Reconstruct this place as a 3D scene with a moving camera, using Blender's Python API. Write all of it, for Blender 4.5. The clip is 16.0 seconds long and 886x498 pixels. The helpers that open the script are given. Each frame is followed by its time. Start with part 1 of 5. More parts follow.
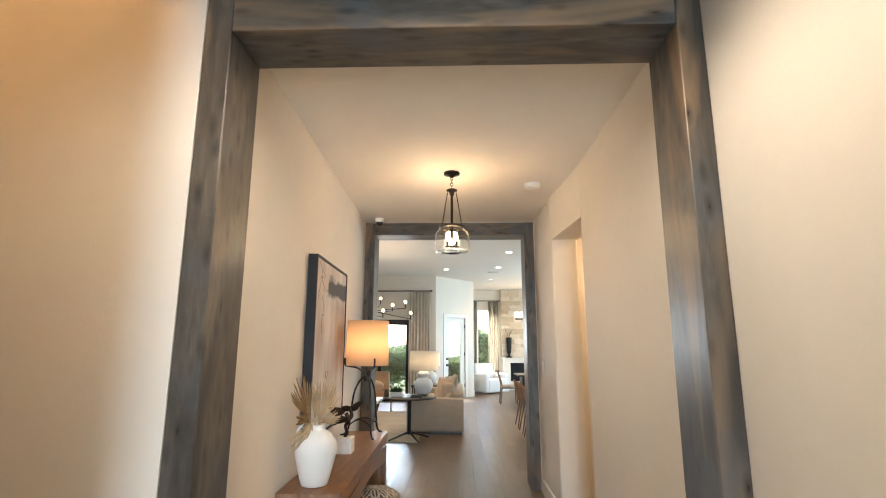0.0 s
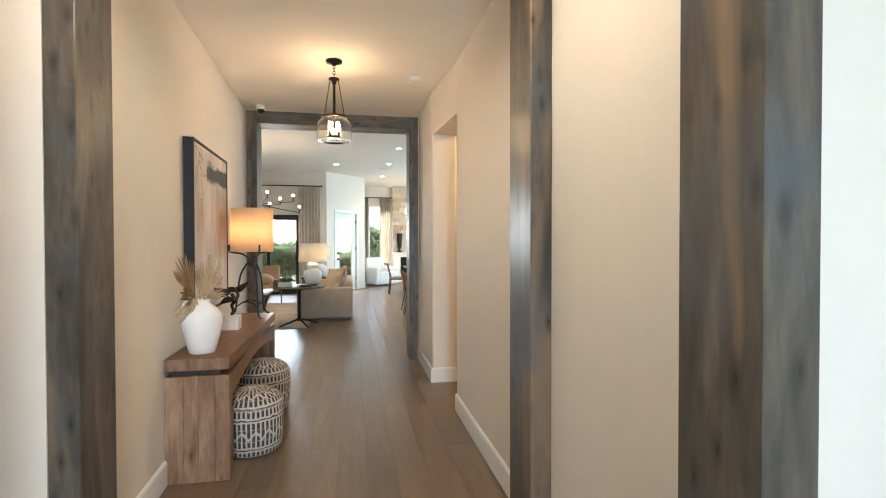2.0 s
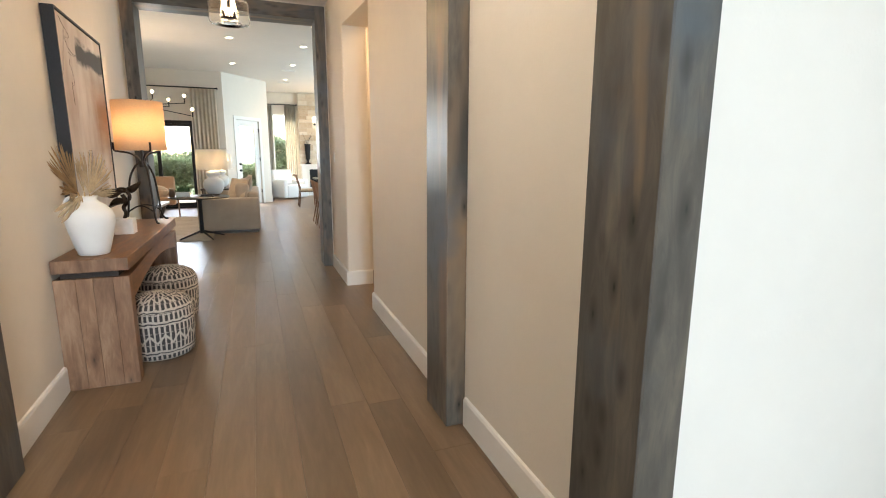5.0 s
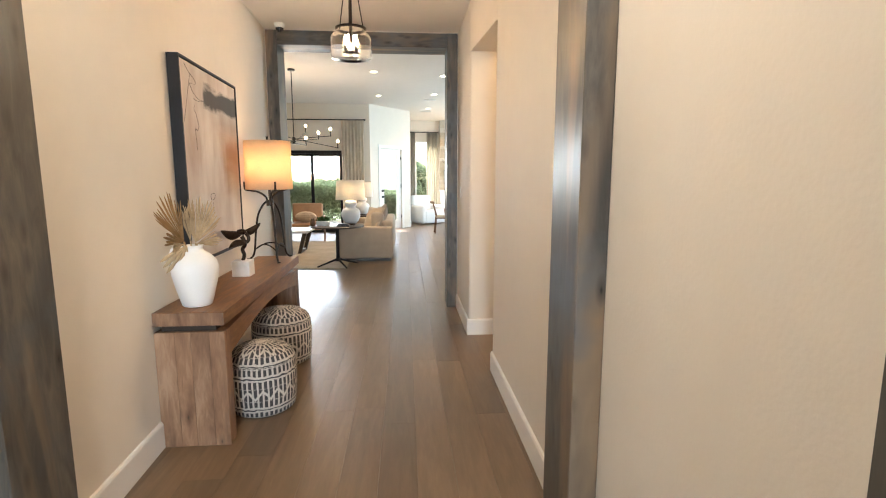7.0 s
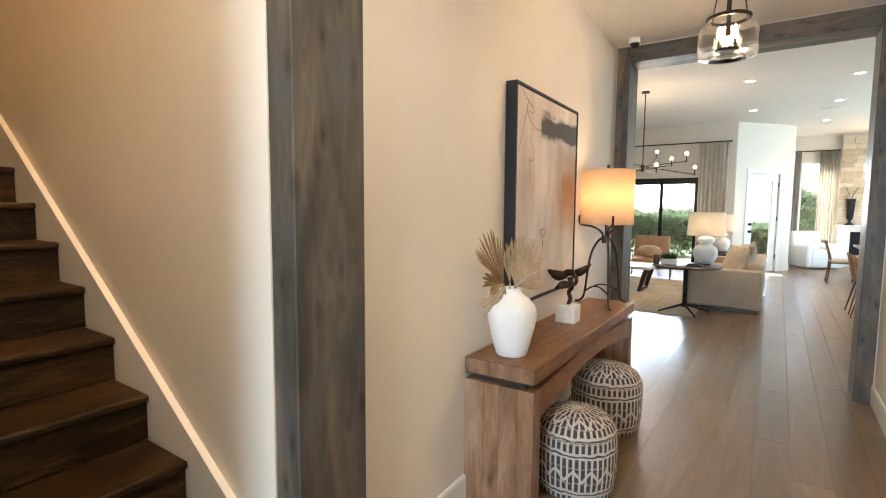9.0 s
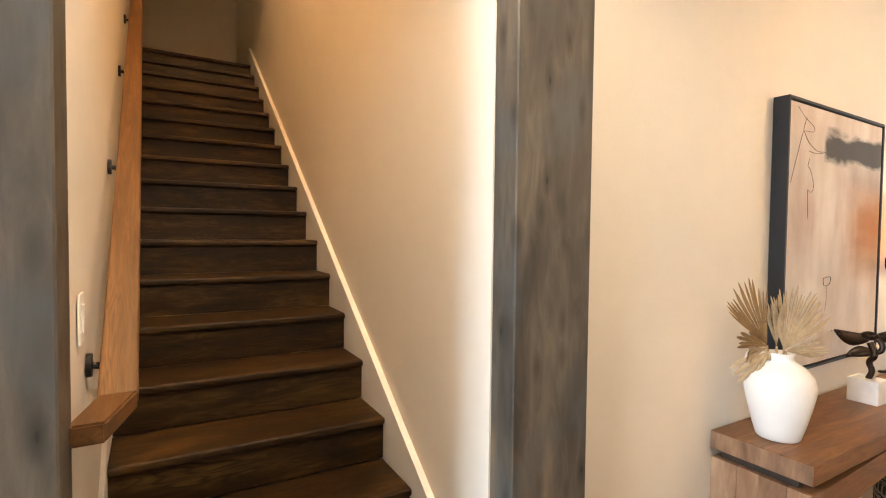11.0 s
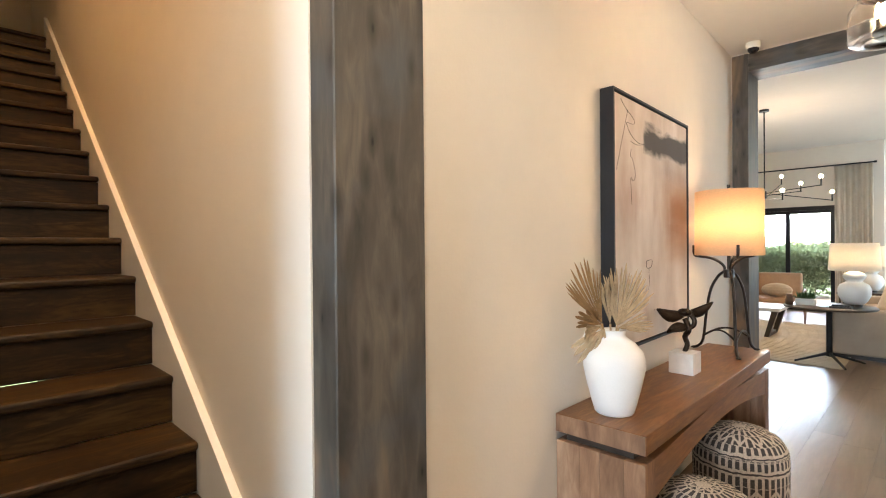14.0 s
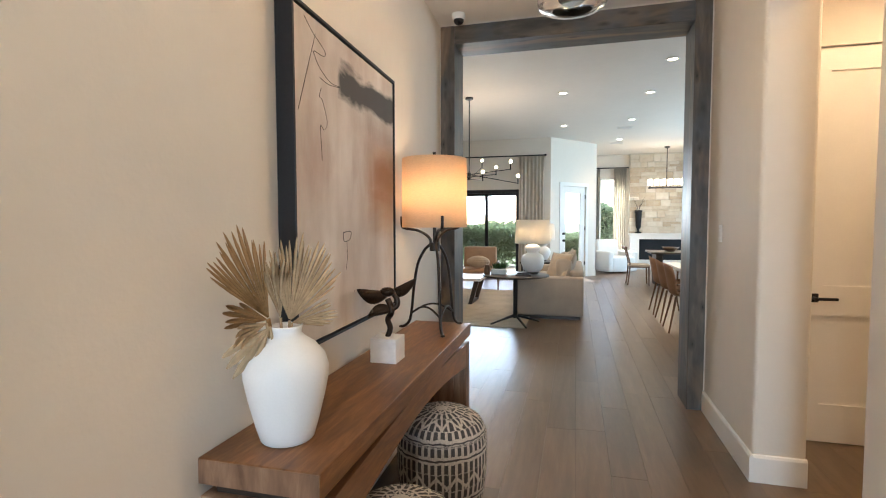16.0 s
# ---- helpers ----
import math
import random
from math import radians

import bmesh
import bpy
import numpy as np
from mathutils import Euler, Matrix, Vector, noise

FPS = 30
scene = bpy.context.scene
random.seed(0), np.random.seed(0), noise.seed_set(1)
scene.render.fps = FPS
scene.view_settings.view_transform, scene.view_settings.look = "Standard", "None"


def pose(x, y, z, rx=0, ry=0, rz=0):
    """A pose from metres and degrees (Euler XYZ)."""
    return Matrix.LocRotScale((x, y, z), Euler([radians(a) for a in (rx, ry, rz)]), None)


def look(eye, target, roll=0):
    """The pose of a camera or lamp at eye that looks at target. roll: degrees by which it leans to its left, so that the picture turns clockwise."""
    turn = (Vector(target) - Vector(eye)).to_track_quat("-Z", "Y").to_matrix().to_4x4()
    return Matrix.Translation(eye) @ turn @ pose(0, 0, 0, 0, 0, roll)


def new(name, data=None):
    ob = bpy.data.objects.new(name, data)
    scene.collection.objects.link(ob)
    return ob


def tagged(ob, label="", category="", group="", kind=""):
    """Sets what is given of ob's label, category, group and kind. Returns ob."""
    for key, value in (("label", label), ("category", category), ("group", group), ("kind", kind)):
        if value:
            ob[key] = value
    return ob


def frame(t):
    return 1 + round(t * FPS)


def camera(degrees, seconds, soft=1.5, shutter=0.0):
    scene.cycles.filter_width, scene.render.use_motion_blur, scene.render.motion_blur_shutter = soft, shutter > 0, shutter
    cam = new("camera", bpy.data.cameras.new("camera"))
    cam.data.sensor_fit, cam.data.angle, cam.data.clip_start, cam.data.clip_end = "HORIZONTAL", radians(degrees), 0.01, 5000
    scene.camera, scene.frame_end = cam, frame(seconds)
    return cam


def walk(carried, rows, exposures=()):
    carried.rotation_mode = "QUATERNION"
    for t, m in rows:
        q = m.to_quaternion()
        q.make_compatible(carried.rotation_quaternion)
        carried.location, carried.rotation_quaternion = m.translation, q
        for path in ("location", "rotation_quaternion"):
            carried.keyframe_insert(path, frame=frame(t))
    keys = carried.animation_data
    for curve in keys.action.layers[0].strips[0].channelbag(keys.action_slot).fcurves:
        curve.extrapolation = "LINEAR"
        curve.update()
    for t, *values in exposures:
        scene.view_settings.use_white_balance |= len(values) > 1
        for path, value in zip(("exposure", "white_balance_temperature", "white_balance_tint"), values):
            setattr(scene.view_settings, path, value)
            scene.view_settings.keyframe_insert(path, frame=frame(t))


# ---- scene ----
cam = camera(84.1, 16.0, soft=1.1)
PATH = [
    (0, (1.076, -1.284, 1.567), (1.017, 0.68, 1.943), 0.1),
    (0.5, (1.073, -1.275, 1.534), (1.112, 0.705, 1.816), -0.2),
    (1, (1.144, -1.335, 1.505), (1.28, 0.653, 1.677), -0.0),
    (1.5, (1.181, -1.464, 1.485), (1.43, 0.52, 1.55), -0.0),
    (2, (1.176, -1.578, 1.456), (1.539, 0.389, 1.426), -0.1),
    (2.5, (1.108, -1.675, 1.436), (1.587, 0.264, 1.319), -0.1),
    (3, (1.063, -1.718, 1.365), (1.649, 0.185, 1.169), -0.2),
    (3.5, (1.046, -1.709, 1.287), (1.725, 0.153, 1.019), -0.2),
    (3.7, (1.046, -1.711, 1.277), (1.758, 0.134, 0.983), -0.0),
    (5.8, (1.241, -1.394, 1.391), (1.883, 0.462, 1.015), -0.2),
    (6, (1.259, -1.331, 1.413), (1.845, 0.547, 1.052), -0.1),
    (6.5, (1.318, -1.176, 1.429), (1.714, 0.758, 1.106), -0.2),
    (7, (1.406, -1.025, 1.455), (1.556, 0.949, 1.172), -0.0),
    (7.5, (1.407, -0.864, 1.478), (1.263, 1.115, 1.228), 0.1),
    (8, (1.336, -0.701, 1.497), (0.872, 1.232, 1.279), 0.2),
    (8.5, (1.306, -0.555, 1.489), (0.514, 1.271, 1.296), 0.4),
    (9, (1.309, -0.435, 1.493), (0.188, 1.212, 1.319), 0.4),
    (9.5, (1.288, -0.403, 1.526), (-0.094, 1.033, 1.355), 0.6),
    (10, (1.275, -0.385, 1.549), (-0.31, 0.825, 1.4), 0.6),
    (10.2, (1.26, -0.386, 1.555), (-0.364, 0.772, 1.412), 0.7),
    (12.3, (1.256, -0.262, 1.525), (-0.565, 0.564, 1.573), 0.0),
    (12.5, (1.235, -0.247, 1.518), (-0.568, 0.619, 1.566), -0.1),
    (13, (1.178, -0.208, 1.485), (-0.544, 0.808, 1.528), -0.2),
    (13.5, (1.166, -0.178, 1.466), (-0.426, 1.032, 1.488), -0.4),
    (14, (1.166, -0.147, 1.439), (-0.251, 1.264, 1.427), -0.5),
    (14.5, (1.134, -0.04, 1.394), (-0.037, 1.581, 1.349), -0.4),
    (15, (1.112, 0.152, 1.376), (0.199, 1.93, 1.303), -0.5),
    (15.5, (1.114, 0.296, 1.389), (0.419, 2.169, 1.295), -0.2),
    (16, (1.056, 0.498, 1.392), (0.535, 2.426, 1.286), -0.1),
]
EXPOSURES = [(0, 2.59, 6200, 9), (1.5, 2.6, 6100, 8), (3.5, 2.5, 6350, 9), (7, 2.84, 6300, 10), (9, 2.8, 6150, 8), (10.2, 3.0, 6350, 10), (12.5, 3.36, 6600, 13), (13.5, 3.15, 6300, 11), (14.5, 2.8, 6050, 9), (16, 2.53, 5750, 8)]
walk(cam, [(t, look(eye, target, roll)) for t, eye, target, roll in PATH], EXPOSURES)

# lamp strengths
FRONT_W, DINING_W, SLIDER_W, SKY = 37, 44, 4.5, 0.15
# VEST_W, FOYER_W and STAIR_W drive unseen lights added for brightness.
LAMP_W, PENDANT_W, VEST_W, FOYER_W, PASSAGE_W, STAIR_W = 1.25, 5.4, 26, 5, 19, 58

# ---- world, sun, large lights ----
SUN_DIR = Vector((-0.30, 0.72, 0.62)).normalized()
world = bpy.data.worlds.new("sky_world")
scene.world = world
world.use_nodes = True
wn = world.node_tree.nodes
wn.clear()
sky = wn.new("ShaderNodeTexSky")
sky.sky_type = "NISHITA"
sky.sun_disc = False
sky.sun_elevation = math.asin(SUN_DIR.z)
sky.sun_rotation = math.atan2(SUN_DIR.x, SUN_DIR.y)
bg = wn.new("ShaderNodeBackground")
bg.inputs["Strength"].default_value = SKY
wout = wn.new("ShaderNodeOutputWorld")
world.node_tree.links.new(sky.outputs[0], bg.inputs["Color"])
world.node_tree.links.new(bg.outputs[0], wout.inputs["Surface"])


def lamp(kind, name, energy, color, m, **settings):
    data = bpy.data.lights.new(name, kind)
    data.energy, data.color = energy, color
    if "size" in settings:
        if kind == "AREA":
            data.shape = "RECTANGLE"
            data.size, data.size_y = settings["size"]
        else:
            data.shadow_soft_size = settings["size"]
    if "angle" in settings:
        data.angle = settings["angle"]
    if "spread" in settings:
        data.spread = settings["spread"]
    if "spot" in settings:
        data.spot_size, data.spot_blend = settings["spot"]
    ob = new(name, data)
    ob.matrix_world = m
    return ob


DAY = (0.72, 0.87, 1.0)
WARM = (1.0, 0.66, 0.36)
AMBER = (1.0, 0.60, 0.27)
SOFT_WHITE = (1.0, 0.82, 0.62)
lamp("SUN", "sun", 4.0, (1.0, 0.95, 0.86), look(SUN_DIR * 30, (0, 0, 0)), angle=radians(0.5))
lamp("AREA", "front_door_daylight", FRONT_W, DAY, look((1.35, -5.18, 1.3), (1.35, 0, 1.2)), size=(1.15, 2.35))
lamp("AREA", "sliding_door_daylight", SLIDER_W, DAY, look((-1.9, 12.62, 1.83), (1.6, 3.0, 0.7)), size=(3.0, 0.5), spread=radians(80))
# Cool fill from an unseen east side, added to brighten the living room.
lamp("AREA", "dining_window_daylight", DINING_W, (0.62, 0.85, 1.0), look((6.0, 11.5, 1.6), (0, 11.0, 0.6)), size=(3.6, 2.2))

# ---- materials ----


def node_mat(name):
    m = bpy.data.materials.new(name)
    m.use_nodes = True
    nt = m.node_tree
    return m, nt, nt.nodes["Principled BSDF"]


def val(nt, op, a, b=None, c=None, clamp=False):
    """A math node over sockets or numbers."""
    n = nt.nodes.new("ShaderNodeMath")
    n.operation, n.use_clamp = op, clamp
    for i, v in enumerate((a, b, c)):
        if v is None:
            continue
        if isinstance(v, (int, float)):
            n.inputs[i].default_value = v
        else:
            nt.links.new(v, n.inputs[i])
    return n.outputs[0]


def coords(nt, scale=(1, 1, 1), kind="Object"):
    tc = nt.nodes.new("ShaderNodeTexCoord")
    mp = nt.nodes.new("ShaderNodeMapping")
    mp.inputs["Scale"].default_value = scale
    nt.links.new(tc.outputs[kind], mp.inputs["Vector"])
    return mp.outputs[0]


def noise_tex(nt, vec, scale, detail=4.0, rough=0.55, distort=0.0):
    n = nt.nodes.new("ShaderNodeTexNoise")
    n.inputs["Scale"].default_value = scale
    n.inputs["Detail"].default_value = detail
    n.inputs["Roughness"].default_value = rough
    n.inputs["Distortion"].default_value = distort
    if vec is not None:
        nt.links.new(vec, n.inputs["Vector"])
    return n.outputs["Fac"]


def ramp(nt, fac, stops):
    r = nt.nodes.new("ShaderNodeValToRGB")
    e = r.color_ramp.elements
    while len(e) < len(stops):
        e.new(0.5)
    for el, (p, c) in zip(e, stops):
        el.position, el.color = p, (*c, 1)
    nt.links.new(fac, r.inputs[0])
    return r.outputs[0]


def mix(nt, fac, a, b, blend="MIX"):
    n = nt.nodes.new("ShaderNodeMix")
    n.data_type, n.blend_type = "RGBA", blend
    ins = [s for s in n.inputs if s.type == "RGBA"]
    if isinstance(fac, (int, float)):
        n.inputs[0].default_value = fac
    else:
        nt.links.new(fac, n.inputs[0])
    for s, v in zip(ins, (a, b)):
        if isinstance(v, tuple):
            s.default_value = (*v, 1)
        else:
            nt.links.new(v, s)
    return [s for s in n.outputs if s.type == "RGBA"][0]


def bump(nt, height, bsdf, strength, dist=0.002):
    b = nt.nodes.new("ShaderNodeBump")
    b.inputs["Strength"].default_value = strength
    b.inputs["Distance"].default_value = dist
    nt.links.new(height, b.inputs["Height"])
    nt.links.new(b.outputs[0], bsdf.inputs["Normal"])


def random_value(nt):
    return nt.nodes.new("ShaderNodeObjectInfo").outputs["Random"]


def plain(name, col, rough=0.5, metal=0.0, var=0.08, scale=4.0, fine=90.0, relief=0.15, dist=0.001, coat=0.0):
    """A surface of one colour with broad and fine unevenness."""
    m, nt, b = node_mat(name)
    v = coords(nt)
    big, small = noise_tex(nt, v, scale), noise_tex(nt, v, fine, 3)
    f = val(nt, "ADD", val(nt, "MULTIPLY", big, 0.65), val(nt, "MULTIPLY", small, 0.35))
    lo, hi = tuple(c * (1 - var) for c in col), tuple(min(1, c * (1 + var)) for c in col)
    nt.links.new(ramp(nt, f, ((0.3, lo), (0.7, hi))), b.inputs["Base Color"])
    nt.links.new(val(nt, "ADD", rough - 0.05, val(nt, "MULTIPLY", big, 0.1)), b.inputs["Roughness"])
    b.inputs["Metallic"].default_value = metal
    b.inputs["Coat Weight"].default_value = coat
    if relief:
        bump(nt, small, b, relief, dist)
    return m


def timber(name, dark, mid, light, axis="Z", rough=0.4, stretch=14.0, size=1.0, relief=0.25, knots=0.0, vary=0.0, coat=0.0, streak=None, wander=0.16, figure=0.0, loops=70.0, loop_size=1.3, specular=0.5):
    """Grained wood; axis: along which the grain runs; figure: strength of the cathedral rings."""
    m, nt, b = node_mat(name)
    s = {"X": (1, stretch, stretch), "Y": (stretch, 1, stretch), "Z": (stretch, stretch, 1)}[axis]
    tc = nt.nodes.new("ShaderNodeTexCoord")
    shift = nt.nodes.new("ShaderNodeVectorMath")
    shift.operation = "ADD"
    comb = nt.nodes.new("ShaderNodeCombineXYZ")
    rnd = random_value(nt)
    for i, k in enumerate((7.3, 11.1, 5.7)):
        nt.links.new(val(nt, "MULTIPLY", rnd, k), comb.inputs[i])
    nt.links.new(tc.outputs["Object"], shift.inputs[0])
    nt.links.new(comb.outputs[0], shift.inputs[1])
    mp = nt.nodes.new("ShaderNodeMapping")
    mp.inputs["Scale"].default_value = tuple(k * size for k in s)
    nt.links.new(shift.outputs[0], mp.inputs["Vector"])
    v = mp.outputs[0]
    broad = noise_tex(nt, v, 1.1, 3, 0.5, 1.2)
    grain = noise_tex(nt, v, 4.5, 5, 0.65, 0.8)
    f = val(nt, "ADD", val(nt, "MULTIPLY", broad, 0.6), val(nt, "MULTIPLY", grain, 0.4))
    col = ramp(nt, f, ((0.34, dark), (0.5, mid), (0.66, light)))
    if figure:
        field = noise_tex(nt, v, loop_size, 2, 0.45, 0.5)
        rings = val(nt, "MULTIPLY_ADD", val(nt, "SINE", val(nt, "MULTIPLY", field, loops)), 0.5, 0.5)
        where = val(nt, "MULTIPLY", val(nt, "SUBTRACT", noise_tex(nt, shift.outputs[0], 1.9, 2), 0.30, clamp=True), 2.6, clamp=True)
        col = mix(nt, val(nt, "MULTIPLY", val(nt, "MULTIPLY", val(nt, "POWER", rings, 2.0), where), figure), col, dark)
    blotch = noise_tex(nt, shift.outputs[0], 2.3, 2)
    col = mix(nt, val(nt, "MULTIPLY", blotch, 0.35), col, mid)
    if streak:
        st = noise_tex(nt, v, 0.55, 3, 0.5, 1.6)
        col = mix(nt, val(nt, "MULTIPLY", val(nt, "SUBTRACT", st, 0.53, clamp=True), 5.0, clamp=True), col, streak)
        cool = noise_tex(nt, shift.outputs[0], 3.1, 3)
        col = mix(nt, val(nt, "MULTIPLY", val(nt, "SUBTRACT", cool, 0.52, clamp=True), 3.0, clamp=True), col, (0.085, 0.100, 0.112))
    if knots:
        vo = nt.nodes.new("ShaderNodeTexVoronoi")
        mk = nt.nodes.new("ShaderNodeMapping")
        mk.inputs["Scale"].default_value = {"X": (1.1, 3.0, 3.0), "Y": (3.0, 1.1, 3.0), "Z": (3.0, 3.0, 1.1)}[axis]
        nt.links.new(shift.outputs[0], mk.inputs["Vector"])
        nt.links.new(mk.outputs[0], vo.inputs["Vector"])
        halo = val(nt, "MULTIPLY", val(nt, "SUBTRACT", 0.34, vo.outputs["Distance"], clamp=True), 2.6 * knots, clamp=True)
        col = mix(nt, halo, col, tuple(c * 0.6 for c in dark))
        k = val(nt, "MULTIPLY", val(nt, "SUBTRACT", 0.085, vo.outputs["Distance"], clamp=True), 14.0 * knots, clamp=True)
        col = mix(nt, k, col, tuple(c * 0.25 for c in dark))
    if vary:
        hsv = nt.nodes.new("ShaderNodeHueSaturation")
        nt.links.new(val(nt, "ADD", 1 - vary, val(nt, "MULTIPLY", rnd, 2 * vary)), hsv.inputs["Value"])
        nt.links.new(col, hsv.inputs["Color"])
        col = hsv.outputs[0]
    nt.links.new(col, b.inputs["Base Color"])
    nt.links.new(val(nt, "ADD", rough - wander / 2, val(nt, "MULTIPLY", broad, wander)), b.inputs["Roughness"])
    b.inputs["Coat Weight"].default_value = coat
    b.inputs["Specular IOR Level"].default_value = specular
    if relief:
        bump(nt, grain, b, relief, 0.0006)
    return m


def glow(name, col, strength):
    m, nt, b = node_mat(name)
    b.inputs["Base Color"].default_value = (*col, 1)
    b.inputs["Emission Color"].default_value = (*col, 1)
    b.inputs["Emission Strength"].default_value = strength
    return m


def glass(name, tint=(1, 1, 1), rough=0.0):
    m, nt, b = node_mat(name)
    b.inputs["Base Color"].default_value = (*tint, 1)
    b.inputs["Roughness"].default_value = rough
    b.inputs["Transmission Weight"].default_value = 1.0
    b.inputs["IOR"].default_value = 1.45
    return m


def shade_cloth(name, col, through_part=0.55):
    """Lampshade linen that lets light through."""
    m, nt, b = node_mat(name)
    v = coords(nt, (1, 1, 6))
    weave = noise_tex(nt, v, 60, 4)
    c = ramp(nt, weave, ((0.3, tuple(k * 0.86 for k in col)), (0.7, col)))
    nt.links.new(c, b.inputs["Base Color"])
    b.inputs["Roughness"].default_value = 0.9
    tr = nt.nodes.new("ShaderNodeBsdfTranslucent")
    nt.links.new(c, tr.inputs["Color"])
    ms = nt.nodes.new("ShaderNodeMixShader")
    ms.inputs[0].default_value = through_part
    nt.links.new(b.outputs[0], ms.inputs[1])
    nt.links.new(tr.outputs[0], ms.inputs[2])
    nt.links.new(ms.outputs[0], nt.nodes["Material Output"].inputs["Surface"])
    return m


def wall_paint(name, col):
    """Flat paint on lightly textured plaster."""
    m, nt, b = node_mat(name)
    v = coords(nt)
    big, mid, peel = noise_tex(nt, v, 1.3, 3), noise_tex(nt, v, 9, 3), noise_tex(nt, v, 75, 3, 0.5)
    f = val(nt, "ADD", val(nt, "MULTIPLY", big, 0.6), val(nt, "MULTIPLY", mid, 0.4))
    nt.links.new(ramp(nt, f, ((0.3, tuple(c * 0.965 for c in col)), (0.7, tuple(c * 1.02 for c in col)))), b.inputs["Base Color"])
    b.inputs["Roughness"].default_value = 0.72
    bump(nt, peel, b, 0.3, 0.0022)
    return m


M_WALL = wall_paint("warm_white_wall_paint", (0.74, 0.68, 0.595))
M_CEIL = wall_paint("ceiling_paint", (0.78, 0.74, 0.68))
M_TRIM = plain("white_trim_enamel", (0.80, 0.78, 0.74), 0.35, var=0.03, relief=0.04)
BEAM = ((0.042, 0.037, 0.032), (0.088, 0.076, 0.062), (0.172, 0.140, 0.106))
M_BEAM = timber("grey_stained_knotty_pine", *BEAM, "Z", 0.40, 5, 1.0, 0.15, knots=1.0, streak=(0.27, 0.175, 0.100), figure=0.5, loops=38.0, specular=0.38)
M_BEAM_X = timber("grey_stained_knotty_pine_across", *BEAM, "X", 0.40, 5, 1.0, 0.15, knots=1.0, streak=(0.27, 0.175, 0.100), figure=0.5, loops=38.0, specular=0.38)
M_PLANK = timber("brown_oak_floorboard", (0.124, 0.078, 0.043), (0.160, 0.103, 0.058), (0.205, 0.137, 0.081), "Y", 0.33, 9, 1.0, 0.0, vary=0.2, specular=0.7, wander=0.03)
M_GAP = plain("dark_floor_underlay", (0.075, 0.05, 0.033), 0.8)
M_TREAD = timber("dark_walnut_stair_tread", (0.006, 0.0028, 0.0007), (0.026, 0.0130, 0.0034), (0.090, 0.048, 0.013), "Y", 0.5, 6, 1.6, 0.2, vary=0.2, figure=0.85, loops=80.0, specular=0.22)
M_RAIL = timber("oak_handrail", (0.060, 0.027, 0.009), (0.125, 0.060, 0.021), (0.215, 0.110, 0.042), "X", 0.42, 14, 1.0, 0.2, figure=0.6, loops=90.0, specular=0.25)
M_CONSOLE = timber("brown_acacia", (0.080, 0.030, 0.009), (0.185, 0.082, 0.029), (0.32, 0.160, 0.062), "Y", 0.42, 8, 1.6, 0.3, knots=0.25, figure=0.35)
M_CONSOLE_UP = timber("brown_acacia_upright", (0.105, 0.050, 0.024), (0.25, 0.138, 0.077), (0.42, 0.27, 0.17), "Z", 0.5, 5, 1.3, 0.3, knots=0.8, figure=0.2, vary=0.14)
# Near-black copy of the acacia: shade of the gap put into the colour.
M_CONSOLE_SHADE = timber("acacia_gap_shade", (0.02, 0.011, 0.006), (0.035, 0.02, 0.011), (0.05, 0.03, 0.018), "Y", 0.6)
M_IRON = plain("bronzed_black_iron", (0.035, 0.028, 0.024), 0.42, 0.85, 0.25, 14, 120, 0.2)
M_BLACK = plain("black_metal", (0.018, 0.018, 0.02), 0.45, 0.5, 0.2)
M_BRONZE = plain("dark_bronze", (0.045, 0.032, 0.024), 0.28, 0.9, 0.35, 20, 120, 0.3)
M_CERAMIC = plain("white_bisque_ceramic", (0.80, 0.80, 0.79), 0.55, 0, 0.04, 8, 160, 0.12)
M_MARBLE = plain("white_marble", (0.78, 0.77, 0.76), 0.3, 0, 0.12, 10, 30, 0.05)
M_PALM = plain("dried_palm", (0.40, 0.295, 0.175), 0.8, 0, 0.35, 9, 70, 0.3)
M_PALM_DARK = plain("dried_palm_tan", (0.27, 0.155, 0.06), 0.8, 0, 0.35, 9, 70, 0.3)
M_SHADE = shade_cloth("oatmeal_linen_shade", (0.87, 0.68, 0.48), 0.6)
M_SHADE_W = shade_cloth("ivory_linen_shade", (0.86, 0.83, 0.76), 0.5)
M_BULB = glow("lit_candle_bulb", (1.0, 0.76, 0.42), 5.0)
M_BULB_SOFT = glow("lit_frosted_cup", (1.0, 0.86, 0.66), 1.3)
M_CAN = glow("lit_downlight", (1.0, 0.86, 0.62), 4.0)
M_GLASS = glass("clear_glass")
M_SMOKED = glass("seeded_glass", (0.99, 0.98, 0.96), 0.0)
M_PLASTIC = plain("white_plastic", (0.78, 0.76, 0.72), 0.4, 0, 0.02, relief=0)
M_DARKGLASS = plain("dark_dome_plastic", (0.01, 0.01, 0.012), 0.12, 0, 0.05, relief=0)
M_LINEN = plain("oatmeal_upholstery", (0.40, 0.33, 0.26), 0.9, 0, 0.12, 5, 240, 0.5)
M_PILLOW = plain("tan_cushion_cloth", (0.50, 0.39, 0.28), 0.9, 0, 0.2, 7, 200, 0.5)
M_CURTAIN = plain("beige_curtain", (0.74, 0.66, 0.55), 0.9, 0, 0.1, 5, 220, 0.4)
M_SHEER = plain("stone_grey_drape", (0.46, 0.43, 0.36), 0.9, 0, 0.1, 5, 220, 0.4)
M_RUG = plain("cream_wool_rug", (0.50, 0.42, 0.31), 0.95, 0, 0.18, 3, 160, 0.8, 0.004)
M_LEATHER = plain("tan_leather", (0.34, 0.19, 0.10), 0.5, 0, 0.2, 8, 120, 0.3)
